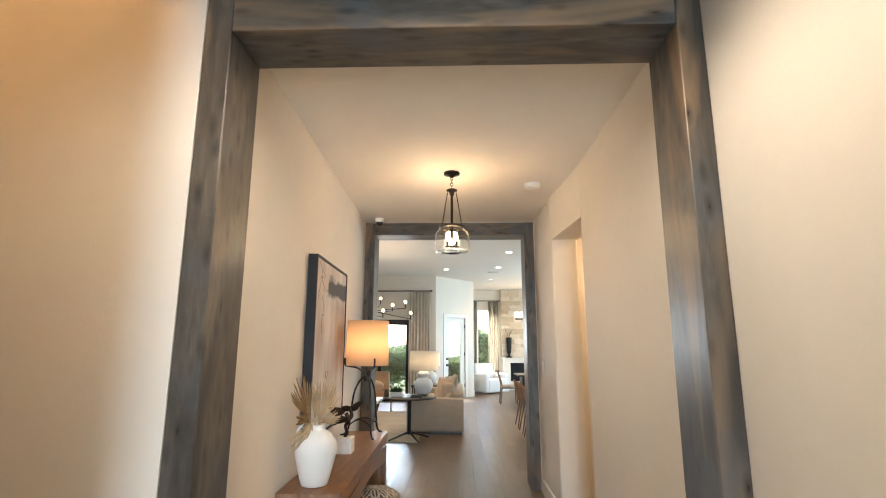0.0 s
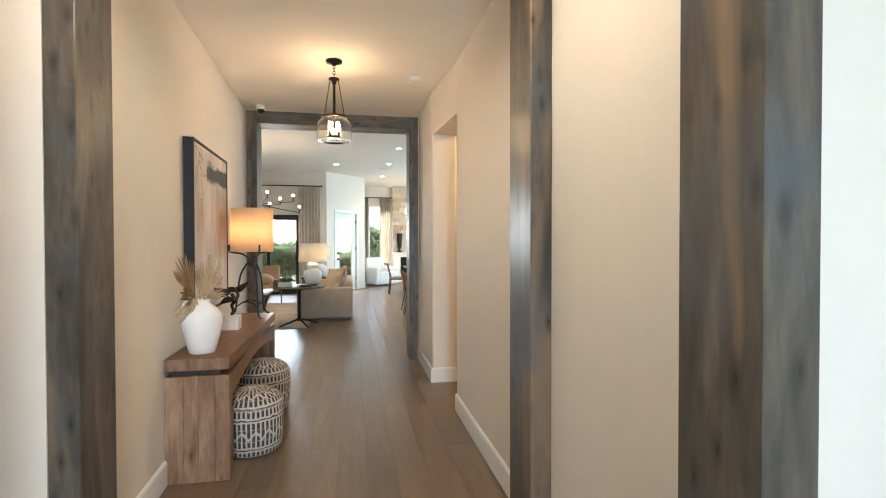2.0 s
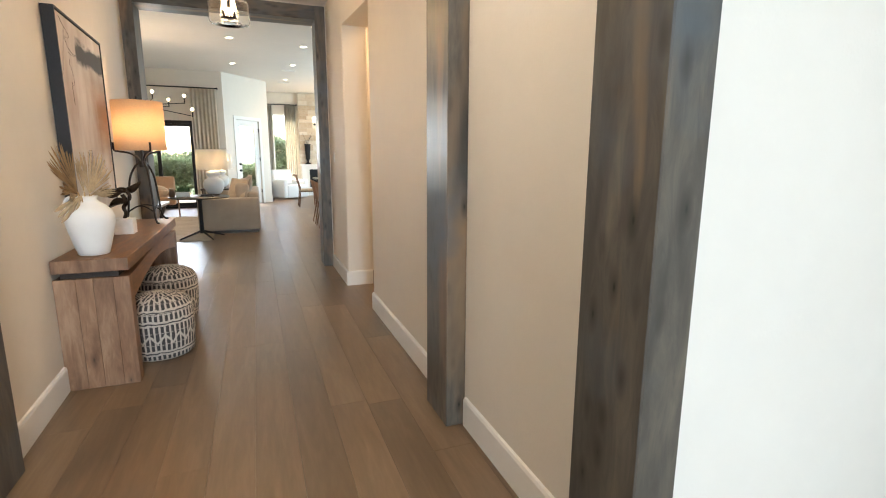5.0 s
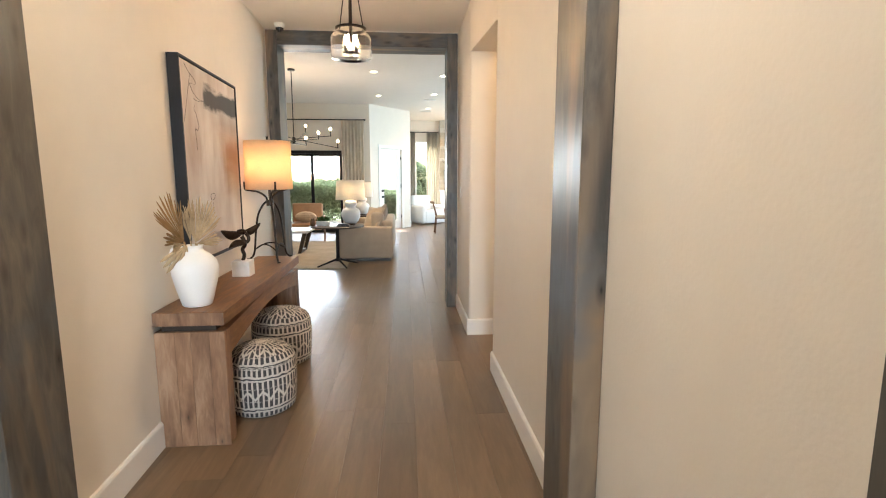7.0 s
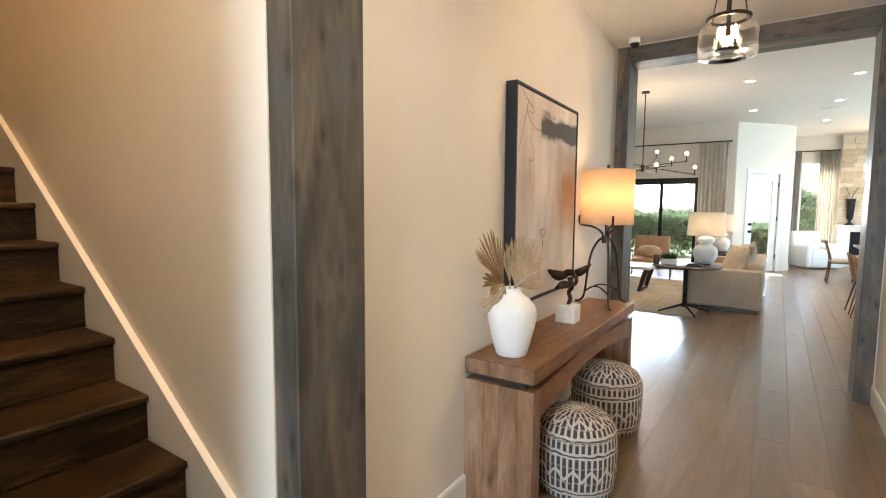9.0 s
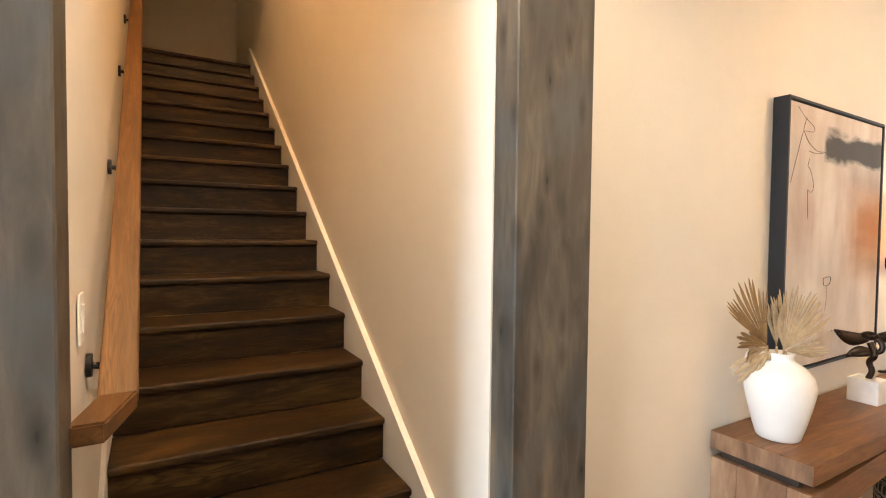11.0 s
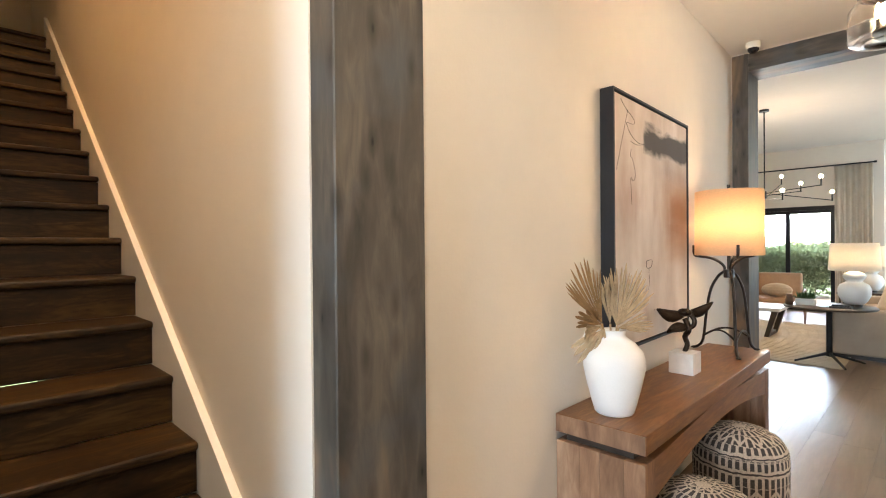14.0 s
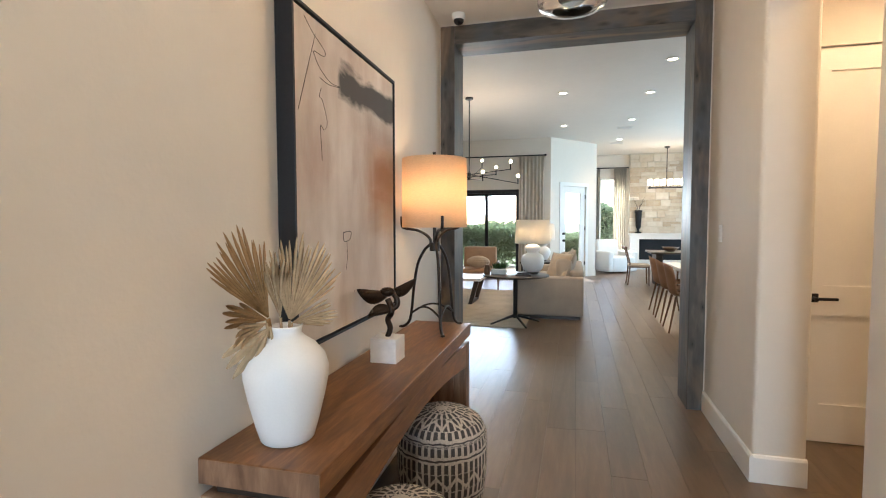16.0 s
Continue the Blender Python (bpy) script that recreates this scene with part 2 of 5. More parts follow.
M_DARKWOOD = timber("espresso_wood", (0.018, 0.012, 0.008), (0.035, 0.023, 0.015), (0.055, 0.037, 0.025), "X", 0.4)
M_CHAIRWOOD = timber("walnut_chair_wood", (0.10, 0.05, 0.025), (0.16, 0.085, 0.045), (0.22, 0.125, 0.07), "Z", 0.45)
M_WHITETOP = plain("white_stone_top", (0.80, 0.79, 0.77), 0.25, 0, 0.06, 6, 40, 0.03)
M_SLIP = plain("white_slipcover", (0.72, 0.72, 0.71), 0.9, 0, 0.05, 5, 200, 0.4)
M_LEAF = shade_cloth("garden_foliage", (0.190, 0.250, 0.135), 0.45)
M_PLANT = plain("potted_greenery", (0.04, 0.10, 0.025), 0.6, 0, 0.4, 30, 90, 0.2)
M_PATIO = plain("patio_concrete", (0.42, 0.40, 0.37), 0.85, 0, 0.12, 2, 60, 0.4)
M_LAWN = plain("lawn_ground", (0.10, 0.14, 0.05), 0.95, 0, 0.3, 1.0, 30, 0.5)


def stone_mat():
    m, nt, b = node_mat("cream_limestone")
    v = coords(nt)
    f = val(nt, "ADD", val(nt, "MULTIPLY", noise_tex(nt, v, 9, 5), 0.5), val(nt, "MULTIPLY", random_value(nt), 0.5))
    nt.links.new(ramp(nt, f, ((0.2, (0.46, 0.37, 0.26)), (0.5, (0.60, 0.53, 0.42)), (0.8, (0.70, 0.66, 0.58)))), b.inputs["Base Color"])
    b.inputs["Roughness"].default_value = 0.9
    bump(nt, noise_tex(nt, v, 35, 5), b, 0.7, 0.01)
    return m


M_STONE = stone_mat()
M_MORTAR = plain("pale_mortar", (0.60, 0.55, 0.47), 0.95)


def canvas_mat():
    """Abstract painting: blush ground, rust veil, charcoal sweep. Object y runs along the canvas, z up, from its lower corner."""
    m, nt, b = node_mat("painted_canvas")
    tc = nt.nodes.new("ShaderNodeTexCoord")
    sp = nt.nodes.new("ShaderNodeSeparateXYZ")
    nt.links.new(tc.outputs["Object"], sp.inputs[0])
    warp = noise_tex(nt, coords(nt, (1, 3.5, 1)), 3.2, 5, 0.6, 0.6)
    warp2 = noise_tex(nt, coords(nt, (1, 1, 3)), 2.4, 5, 0.6, 0.4)
    u = val(nt, "ADD", val(nt, "DIVIDE", sp.outputs["Y"], PAINT_W), val(nt, "MULTIPLY", val(nt, "SUBTRACT", warp, 0.5), 0.26))
    w = val(nt, "ADD", val(nt, "DIVIDE", sp.outputs["Z"], PAINT_H), val(nt, "MULTIPLY", val(nt, "SUBTRACT", warp2, 0.5), 0.2))

    wd = val(nt, "ADD", val(nt, "DIVIDE", sp.outputs["Z"], PAINT_H), val(nt, "MULTIPLY", val(nt, "SUBTRACT", warp2, 0.5), 0.17))

    def band(x, lo, hi, soft):
        a = val(nt, "DIVIDE", val(nt, "SUBTRACT", x, lo), soft, clamp=True)
        c = val(nt, "DIVIDE", val(nt, "SUBTRACT", hi, x), soft, clamp=True)
        return val(nt, "MULTIPLY", a, c)

    ground = ramp(nt, noise_tex(nt, coords(nt, (1, 2.5, 1)), 2.2, 5), ((0.3, (0.46, 0.385, 0.34)), (0.55, (0.58, 0.52, 0.475)), (0.75, (0.68, 0.64, 0.60))))
    col = ground
    rust = val(nt, "MULTIPLY", band(u, 0.46, 1.25, 0.28), band(w, 0.30, 0.80, 0.22))
    col = mix(nt, val(nt, "MULTIPLY", rust, 0.85), col, (0.35, 0.185, 0.105))
    left = val(nt, "MULTIPLY", band(u, 0.02, 0.30, 0.1), band(w, 0.42, 0.74, 0.2))
    col = mix(nt, val(nt, "MULTIPLY", left, 0.5), col, (0.36, 0.21, 0.14))
    pale = val(nt, "MULTIPLY", band(u, 0.24, 0.50, 0.14), band(w, 0.34, 0.82, 0.2))
    col = mix(nt, val(nt, "MULTIPLY", pale, 0.6), col, (0.76, 0.70, 0.64))
    dark = val(nt, "MULTIPLY", band(u, 0.30, 1.6, 0.07), band(wd, 0.795, 0.93, 0.03))
    col = mix(nt, val(nt, "MULTIPLY", dark, 0.97), col, (0.045, 0.047, 0.047))
    drip = val(nt, "MULTIPLY", band(u, 0.50, 1.3, 0.2), band(w, 0.68, 0.84, 0.12))
    col = mix(nt, val(nt, "MULTIPLY", drip, 0.7), col, (0.16, 0.10, 0.075))
    nt.links.new(col, b.inputs["Base Color"])
    b.inputs["Roughness"].default_value = 0.75
    bump(nt, noise_tex(nt, coords(nt), 160, 3), b, 0.35, 0.001)
    return m


def pouf_mat():
    """Woven cream and charcoal pouf: bands of zigzags, bars and rings by its UV (turns round, height)."""
    m, nt, b = node_mat("woven_cream_and_charcoal")
    uv = nt.nodes.new("ShaderNodeUVMap")
    sp = nt.nodes.new("ShaderNodeSeparateXYZ")
    nt.links.new(uv.outputs[0], sp.inputs[0])
    wob = val(nt, "MULTIPLY", val(nt, "SUBTRACT", noise_tex(nt, coords(nt), 26, 2), 0.5), 0.03)
    u, v = sp.outputs["X"], val(nt, "ADD", sp.outputs["Y"], wob)

    def band(lo, hi):
        return val(nt, "MULTIPLY", val(nt, "GREATER_THAN", v, lo), val(nt, "LESS_THAN", v, hi))

    def zig(n, lo, height, thick):
        tri = val(nt, "MULTIPLY", val(nt, "PINGPONG", val(nt, "MULTIPLY", u, n), 0.5), 2 * height)
        d = val(nt, "ABSOLUTE", val(nt, "SUBTRACT", val(nt, "SUBTRACT", v, lo), tri))
        return val(nt, "LESS_THAN", d, thick)

    def bars(n, duty):
        return val(nt, "LESS_THAN", val(nt, "FRACT", val(nt, "MULTIPLY", u, n)), duty)

    def cut(bar, line):
        return val(nt, "MULTIPLY", bar, val(nt, "SUBTRACT", 1.0, line))

    parts = []
    for lo, hi, pat in ((0.262, 0.300, bars(44, 0.58)), (0.318, 0.328, None), (0.345, 0.398, bars(44, 0.60)),
                        (0.402, 0.500, cut(bars(44, 0.66), zig(15, 0.413, 0.066, 0.013))), (0.504, 0.560, bars(44, 0.60)), (0.576, 0.588, None),
                        (0.606, 0.660, bars(44, 0.58)), (0.676, 0.685, None), (0.704, 0.752, bars(38, 0.60)),
                        (0.756, 0.850, cut(bars(34, 0.66), zig(12, 0.768, 0.066, 0.013))), (0.856, 0.905, bars(22, 0.58)), (0.915, 0.960, cut(bars(14, 0.70), zig(7, 0.925, 0.03, 0.008)))):
        parts.append(band(lo, hi) if pat is None else val(nt, "MULTIPLY", band(lo, hi), pat))
    k = parts[0]
    for p in parts[1:]:
        k = val(nt, "MAXIMUM", k, p)
    weave = noise_tex(nt, coords(nt), 170, 3)
    cream = ramp(nt, weave, ((0.3, (0.42, 0.37, 0.31)), (0.7, (0.66, 0.60, 0.52))))
    char = ramp(nt, weave, ((0.3, (0.035, 0.033, 0.035)), (0.7, (0.09, 0.08, 0.08))))
    nt.links.new(mix(nt, k, cream, char), b.inputs["Base Color"])
    b.inputs["Roughness"].default_value = 0.95
    bump(nt, val(nt, "ADD", weave, val(nt, "MULTIPLY", k, 0.8)), b, 0.7, 0.003)
    return m


PAINT_W, PAINT_H = 1.035, 1.198
M_CANVAS = canvas_mat()
M_POUF = pouf_mat()

# ---- building helpers ----


def box(bm, x0, x1, y0, y1, z0, z1, bevel=0.0, seg=1):
    made = bmesh.ops.create_cube(bm, size=1.0, matrix=Matrix.Translation(((x0 + x1) / 2, (y0 + y1) / 2, (z0 + z1) / 2)) @ Matrix.Diagonal((x1 - x0, y1 - y0, z1 - z0, 1)))
    if bevel:
        edges = list({e for v in made["verts"] for e in v.link_edges})
        bmesh.ops.bevel(bm, geom=edges, offset=bevel, segments=seg, profile=0.5, affect="EDGES")
    return bm


def cyl(bm, p0, p1, r0, r1=None, seg=16):
    p0, p1 = Vector(p0), Vector(p1)
    d = p1 - p0
    m = Matrix.Translation((p0 + p1) / 2) @ d.to_track_quat("Z", "Y").to_matrix().to_4x4()
    bmesh.ops.create_cone(bm, cap_ends=True, segments=seg, radius1=r0, radius2=r0 if r1 is None else r1, depth=d.length, matrix=m)
    return bm


def ball(bm, c, r, scale=(1, 1, 1), seg=12):
    bmesh.ops.create_uvsphere(bm, u_segments=seg, v_segments=max(6, seg // 2), radius=r, matrix=Matrix.Translation(c) @ Matrix.Diagonal((*scale, 1)))
    return bm


def lathe(bm, profile, seg=40, center=(0, 0), closed=False):
    """Turns (radius, height) pairs round the z axis, with UVs (turn, way along the profile)."""
    lay = bm.loops.layers.uv.verify()
    rings = []
    for r, z in profile:
        rings.append([bm.verts.new((center[0] + r * math.cos(2 * math.pi * i / seg), center[1] + r * math.sin(2 * math.pi * i / seg), z)) for i in range(seg)])
    way = [0.0]
    for a, b in zip(profile, profile[1:]):
        way.append(way[-1] + math.hypot(b[0] - a[0], b[1] - a[1]))
    for j in range(len(rings) - 1):
        for i in range(seg):
            k = (i + 1) % seg
            f = bm.faces.new((rings[j][i], rings[j][k], rings[j + 1][k], rings[j + 1][i]))
            f.smooth = True
            for loop, (uu, vv) in zip(f.loops, ((i, j), (i + 1, j), (i + 1, j + 1), (i, j + 1))):
                loop[lay].uv = (uu / seg, way[vv] / way[-1])
    return bm


def tube(bm, pts, r, seg=8, taper=None):
    """A round bar along a smoothed line of points."""
    pts = [Vector(p) for p in pts]
    fine = []
    for i in range(len(pts) - 1):
        p0, p1, p2, p3 = pts[max(i - 1, 0)], pts[i], pts[i + 1], pts[min(i + 2, len(pts) - 1)]
        for k in range(6):
            t = k / 6
            fine.append(0.5 * (2 * p1 + (p2 - p0) * t + (2 * p0 - 5 * p1 + 4 * p2 - p3) * t * t + (3 * p1 - p0 - 3 * p2 + p3) * t ** 3))
    fine.append(pts[-1])
    rings, n = [], len(fine)
    side = Vector((0.31, 0.52, 0.79))
    for i, p in enumerate(fine):
        d = (fine[min(i + 1, n - 1)] - fine[max(i - 1, 0)]).normalized()
        a = d.cross(side).normalized()
        side = a.cross(d).normalized()
        b = d.cross(a)
        rr = r if taper is None else r + (taper - r) * i / (n - 1)
        rings.append([bm.verts.new(p + (a * math.cos(2 * math.pi * k / seg) + b * math.sin(2 * math.pi * k / seg)) * rr) for k in range(seg)])
    for j in range(n - 1):
        for k in range(seg):
            q = (k + 1) % seg
            bm.faces.new((rings[j][k], rings[j][q], rings[j + 1][q], rings[j + 1][k])).smooth = True
    bm.faces.new(rings[0][::-1])
    bm.faces.new(rings[-1])
    return bm


def prism(bm, outline, axis, lo, hi):
    """A flat outline of pairs pushed from lo to hi along an axis."""
    def put(a, b, c):
        return {"X": (c, a, b), "Y": (a, c, b), "Z": (a, b, c)}[axis]
    r0 = [bm.verts.new(put(a, b, lo)) for a, b in outline]
    r1 = [bm.verts.new(put(a, b, hi)) for a, b in outline]
    n = len(outline)
    bm.faces.new(r0), bm.faces.new(r1[::-1])
    for i in range(n):
        bm.faces.new((r0[i], r0[(i + 1) % n], r1[(i + 1) % n], r1[i]))
    bmesh.ops.recalc_face_normals(bm, faces=bm.faces)
    return bm


def mesh_of(name, bm, material):
    me = bpy.data.meshes.new(name)
    bmesh.ops.recalc_face_normals(bm, faces=bm.faces)
    bm.to_mesh(me)
    bm.free()
    me.materials.append(material)
    return me


def part(name, bm, material, parent=None, label=""):
    ob = new(name, mesh_of(name, bm, material))
    ob.parent = parent
    return tagged(ob, label) if label else ob


def thing(name, x, y, z, label, category, group="", kind="", turn=0.0):
    ob = new(name)
    ob.empty_display_size = 0.1
    ob.matrix_world = pose(x, y, z, 0, 0, turn)
    return tagged(ob, label, category, group, kind)


def B():
    return bmesh.new()


def smooth(ob, angle=40):
    me = ob.data
    me.polygons.foreach_set("use_smooth", [True] * len(me.polygons))
    me.set_sharp_from_angle(angle=radians(angle))
    return ob


def wall(name, boxes, label, material=None, bevel=0.0, category="wall"):
    bm = B()
    for b in boxes:
        box(bm, *b, bevel=bevel, seg=3)
    return tagged(part(name, bm, material or M_WALL), label, category, kind="structure")

# ---- structure ----
CEIL, LCEIL, UP = 2.99, 3.44, 5.8
X_L, X_R, X_R2 = -0.03, 2.056, 1.985           # hall walls: left, right before and after the side opening
ALC0, ALC1, ALC_TOP = 2.545, 3.42, 2.555         # side opening in the right-hand wall
RISE, RUN, TREAD1 = 0.187, 0.2735, 0.125       # stairs: nosing of the first tread at x = TREAD1
CORNER1, CORNER2 = (0.46, 12.65), (1.56, 14.0)  # ends of the angled garden-door wall

wall("wall_stair_north", [(-6.0, 0.043, 0.495, 0.790, 0, UP)], "warm white painted wall beside the stairs")
HALL_SKEW = 2.0                                # the hall's left-hand wall is a little out of parallel


def hall_x(y):
    return 0.088 - math.tan(radians(HALL_SKEW)) * (y - 1.0)


tagged(part("wall_hall_west", prism(B(), ((hall_x(0.793), 0.793), (hall_x(4.45), 4.45), (-0.25, 4.45), (-0.25, 0.793)), "Z", 0, CEIL + 0.1), M_WALL), "warm white painted wall behind the console table", "wall", kind="structure")
STAIR_SKEW = 1.5                               # so is the wall that carries the handrail
tagged(part("wall_foyer_stair", prism(B(), ((0.05, -0.53), (0.05, -0.755), (-2.2, -0.755), (-2.2, -0.90), (-6.0, -0.90), (-6.0, -0.53 - 6.09 * math.tan(radians(STAIR_SKEW)))), "Z", 0, UP), M_WALL), "warm white painted wall with the stair handrail", "wall", kind="structure")
wall("wall_foyer_east", [(2.058, 5.0, -0.755, -0.542, 0, CEIL + 0.1)], "warm white textured wall beside the timber opening")
wall("wall_vestibule_east", [(X_R, X_R + 0.25, -0.54, ALC0, 0, CEIL + 0.1)], "warm white painted wall with tall white baseboard", bevel=0.012)
wall("wall_hall_east", [(X_R2, X_R2 + 0.255, ALC1, 4.45, 0, CEIL + 0.1)], "warm white painted wall with rounded corner", bevel=0.02)
tagged(part("wall_hall_lintel", prism(B(), ((X_R + 0.001, ALC0 - 0.004), (X_R2 + 0.001, ALC1 + 0.02), (X_R2 + 0.25, ALC1 + 0.02), (X_R + 0.249, ALC0 - 0.004)), "Z", ALC_TOP, CEIL + 0.1), M_WALL), "warm white lintel over the side passage", "wall", kind="structure")
wall("wall_side_passage", [(2.24, 2.43, 4.04, 4.2, 0, CEIL), (2.43, 3.26, 4.04, 4.2, 2.46, CEIL),
                           (3.26, 3.7, 4.04, 4.2, 0, CEIL), (3.6, 3.75, 1.5, 4.2, 0, CEIL), (X_R + 0.25, 3.75, 1.4, 1.55, 0, CEIL)], "warm white walls of the side passage")
wall("wall_living_south", [(-5.2, X_L, 4.45, 4.76, 0, LCEIL), (1.97, 6.4, 4.45, 4.76, 0, LCEIL), (X_L, 1.97, 4.45, 4.76, 2.985, LCEIL)], "warm white wall around the timber opening")
wall("wall_living_north", [(-5.2, -3.53, 12.65, 12.85, 0, LCEIL), (-3.53, -0.27, 12.65, 12.85, 2.21, LCEIL), (-0.27, 0.46, 12.65, 12.85, 0, LCEIL)], "warm white wall with a sliding glass door")
wall("wall_living_west", [(-5.4, -5.2, 4.45, 12.85, 0, LCEIL)], "warm white living room wall")
wall("wall_nook_west", [(1.385, 1.56, 14.0, 16.4, 0, LCEIL)], "warm white wall of the fireplace nook")
wall("wall_nook_north", [(1.385, 1.75, 16.4, 16.6, 0, LCEIL), (1.75, 2.47, 16.4, 16.6, 0, 0.25), (1.75, 2.47, 16.4, 16.6, 2.75, LCEIL), (2.47, 6.4, 16.4, 16.6, 0, LCEIL)], "warm white wall with a tall window")
# Opening out of view, added to go with the dining-side fill lamp.
wall("wall_dining_east", [(6.2, 6.4, 4.45, 9.6, 0, LCEIL), (6.2, 6.4, 13.4, 16.6, 0, LCEIL), (6.2, 6.4, 9.6, 13.4, 0, 0.45), (6.2, 6.4, 9.6, 13.4, 2.75, LCEIL)], "warm white dining wall with an added wide window opening")
wall("wall_foyer_south", [(-2.0, 0.75, -5.3, -5.1, 0, CEIL + 0.1), (1.95, 5.0, -5.3, -5.1, 0, CEIL + 0.1), (0.75, 1.95, -5.3, -5.1, 2.52, CEIL + 0.1)], "warm white wall around the tall front sidelight")
wall("wall_foyer_sides", [(-2.2, -2.0, -5.3, -0.755, 0, CEIL + 0.1), (5.0, 5.2, -5.3, -0.54, 0, CEIL + 0.1)], "warm white foyer side walls")
wall("wall_stair_top", [(-6.15, -6.0, -0.95, 0.80, 0, UP)], "wall at the head of the stairs")
# Unseen header, added to keep the stair lamp off the end wall.
wall("wall_stair_header", [(-2.65, -2.5, -0.62, 0.495, 4.6, UP)], "unseen header added to shade the head of the stairs")
wall("ceiling_stairwell", [(-6.15, 0.07, -0.95, 0.80, UP, UP + 0.1), (0.0, 0.08, -0.53, 0.485, CEIL + 0.12, UP)], "stairwell ceiling", M_CEIL, category="ceiling")
wall("ceiling_hall", [(-0.25, X_R + 0.1, 0.485, 4.45, CEIL, CEIL + 0.12)], "smooth warm white hall ceiling", M_CEIL, category="ceiling")
wall("ceiling_vestibule", [(0.0, X_R + 0.1, -0.755, 0.485, CEIL, CEIL + 0.12)], "smooth warm white ceiling by the stairs", M_CEIL, category="ceiling")
wall("ceiling_passage", [(X_R + 0.1, 3.75, 1.4, 4.2, CEIL, CEIL + 0.12)], "smooth warm white side passage ceiling", M_CEIL, category="ceiling")
wall("ceiling_foyer", [(-2.2, 5.2, -5.3, -0.755, CEIL, CEIL + 0.12)], "smooth warm white foyer ceiling", M_CEIL, category="ceiling")
wall("ceiling_living", [(-5.4, 6.4, 4.45, 16.6, LCEIL, LCEIL + 0.12)], "smooth warm white living room ceiling", M_CEIL, category="ceiling")

# angled wall with the garden door: along its length s, face at t = 0
A_DIR = Vector((CORNER2[0] - CORNER1[0], CORNER2[1] - CORNER1[1], 0))
A_LEN = A_DIR.length
A_TURN = math.degrees(math.atan2(A_DIR.y, A_DIR.x))
bm = B()
GD0, GD1, GD_TOP = 0.41, 1.32, 2.30
for b in ((0, GD0, 0, 0.16, 0, LCEIL), (GD1, A_LEN, 0, 0.16, 0, LCEIL), (GD0, GD1, 0, 0.16, GD_TOP, LCEIL)):
    box(bm, *b)
angled = tagged(part("wall_angled", bm, M_WALL), "warm white angled wall with a glazed garden door", "wall", kind="structure")
angled.matrix_world = pose(*CORNER1, 0, 0, 0, A_TURN)


def timber_opening(name, x0, x1, x2, x3, y0, y1, y2, zi, zo, label):
    """Two posts and a header of stained timber round an opening."""
    t = thing(name, (x0 + x3) / 2, y0, 0, label, "timber door casing", kind="structure")
    cx = (x0 + x3) / 2
    for a, b, y in ((x0, x1, y1), (x2, x3, y2)):
        part("post", box(B(), a - cx, b - cx, 0, y - y0, 0, zo, 0.004), M_BEAM, t)
    part("header", box(B(), x1 - cx, x2 - cx, 0.002, y1 - y0 - 0.002, zi, zo - 0.002, 0.004), M_BEAM_X, t)
    return t


timber_opening("door_casing_1", 0.05, 0.186, 1.93, 2.0555, -0.79, -0.526, -0.542, 2.82, 2.985, "grey-stained knotty timber casing of the first opening")
timber_opening("door_casing_2", 0.044, 0.154, 1.955, 2.0555, 0.498, 0.792, 0.792, 2.825, 2.985, "grey-stained knotty timber casing of the hallway opening")
timber_opening("door_casing_3", X_L + 0.001, 0.088, 1.866, 1.979, 4.444, 4.762, 4.762, 2.838, 2.985, "grey-stained timber casing of the living room opening")


def baseboard(runs, label="tall white painted baseboard"):
    """Runs: (x0, y0, x1, y1, nx, ny): along a wall, with the way it faces."""
    for x0, y0, x1, y1, nx, ny in runs:
        bm = B()
        d = Vector((x1 - x0, y1 - y0, 0))
        n = Vector((nx, ny, 0))
        prof = ((0.0, 0.0), (0.016, 0.0), (0.016, 0.134), (0.010, 0.146), (0.0, 0.150))
        rings = [[bm.verts.new(Vector((x0, y0, 0)) + d * k + n * o + Vector((0, 0, z + 0.001))) for o, z in prof] for k in (0, 1)]
        for i in range(len(prof)):
            j = (i + 1) % len(prof)
            bm.faces.new((rings[0][i], rings[0][j], rings[1][j], rings[1][i]))
        bm.faces.new(rings[0]), bm.faces.new(rings[1])
        tagged(part("baseboard", bm, M_TRIM), label, "baseboard", kind="structure")


baseboard([(hall_x(0.793), 0.793, hall_x(4.443), 4.443, 1, 0), (X_R, -0.538, X_R, 0.486, -1, 0), (X_R, 0.792, X_R, ALC0, -1, 0), (X_R2, ALC1 - 0.016, X_R2, 4.443, -1, 0),
           (X_R2, ALC1, X_R2 + 0.255, ALC1, 0, -1), (X_R, ALC0, X_R + 0.25, ALC0, 0, 1), (-0.26, 12.65, 0.46, 12.65, 0, -1), (1.56, 14.0, 1.56, 16.4, 1, 0),
           (2.058, -0.755, 5.0, -0.755, 0, -1), (-2.0, -0.755, 0.048, -0.755, 0, -1), (-5.2, 4.76, X_L - 0.0, 4.76, 0, 1), (1.985, 4.76, 6.2, 4.76, 0, 1)])

# ---- stairs ----
stairs = thing("staircase", TREAD1, 0, 0, "straight staircase with dark stained wooden treads and risers", "staircase", kind="structure")
N_STEP = 18
tread_me = riser_me = None
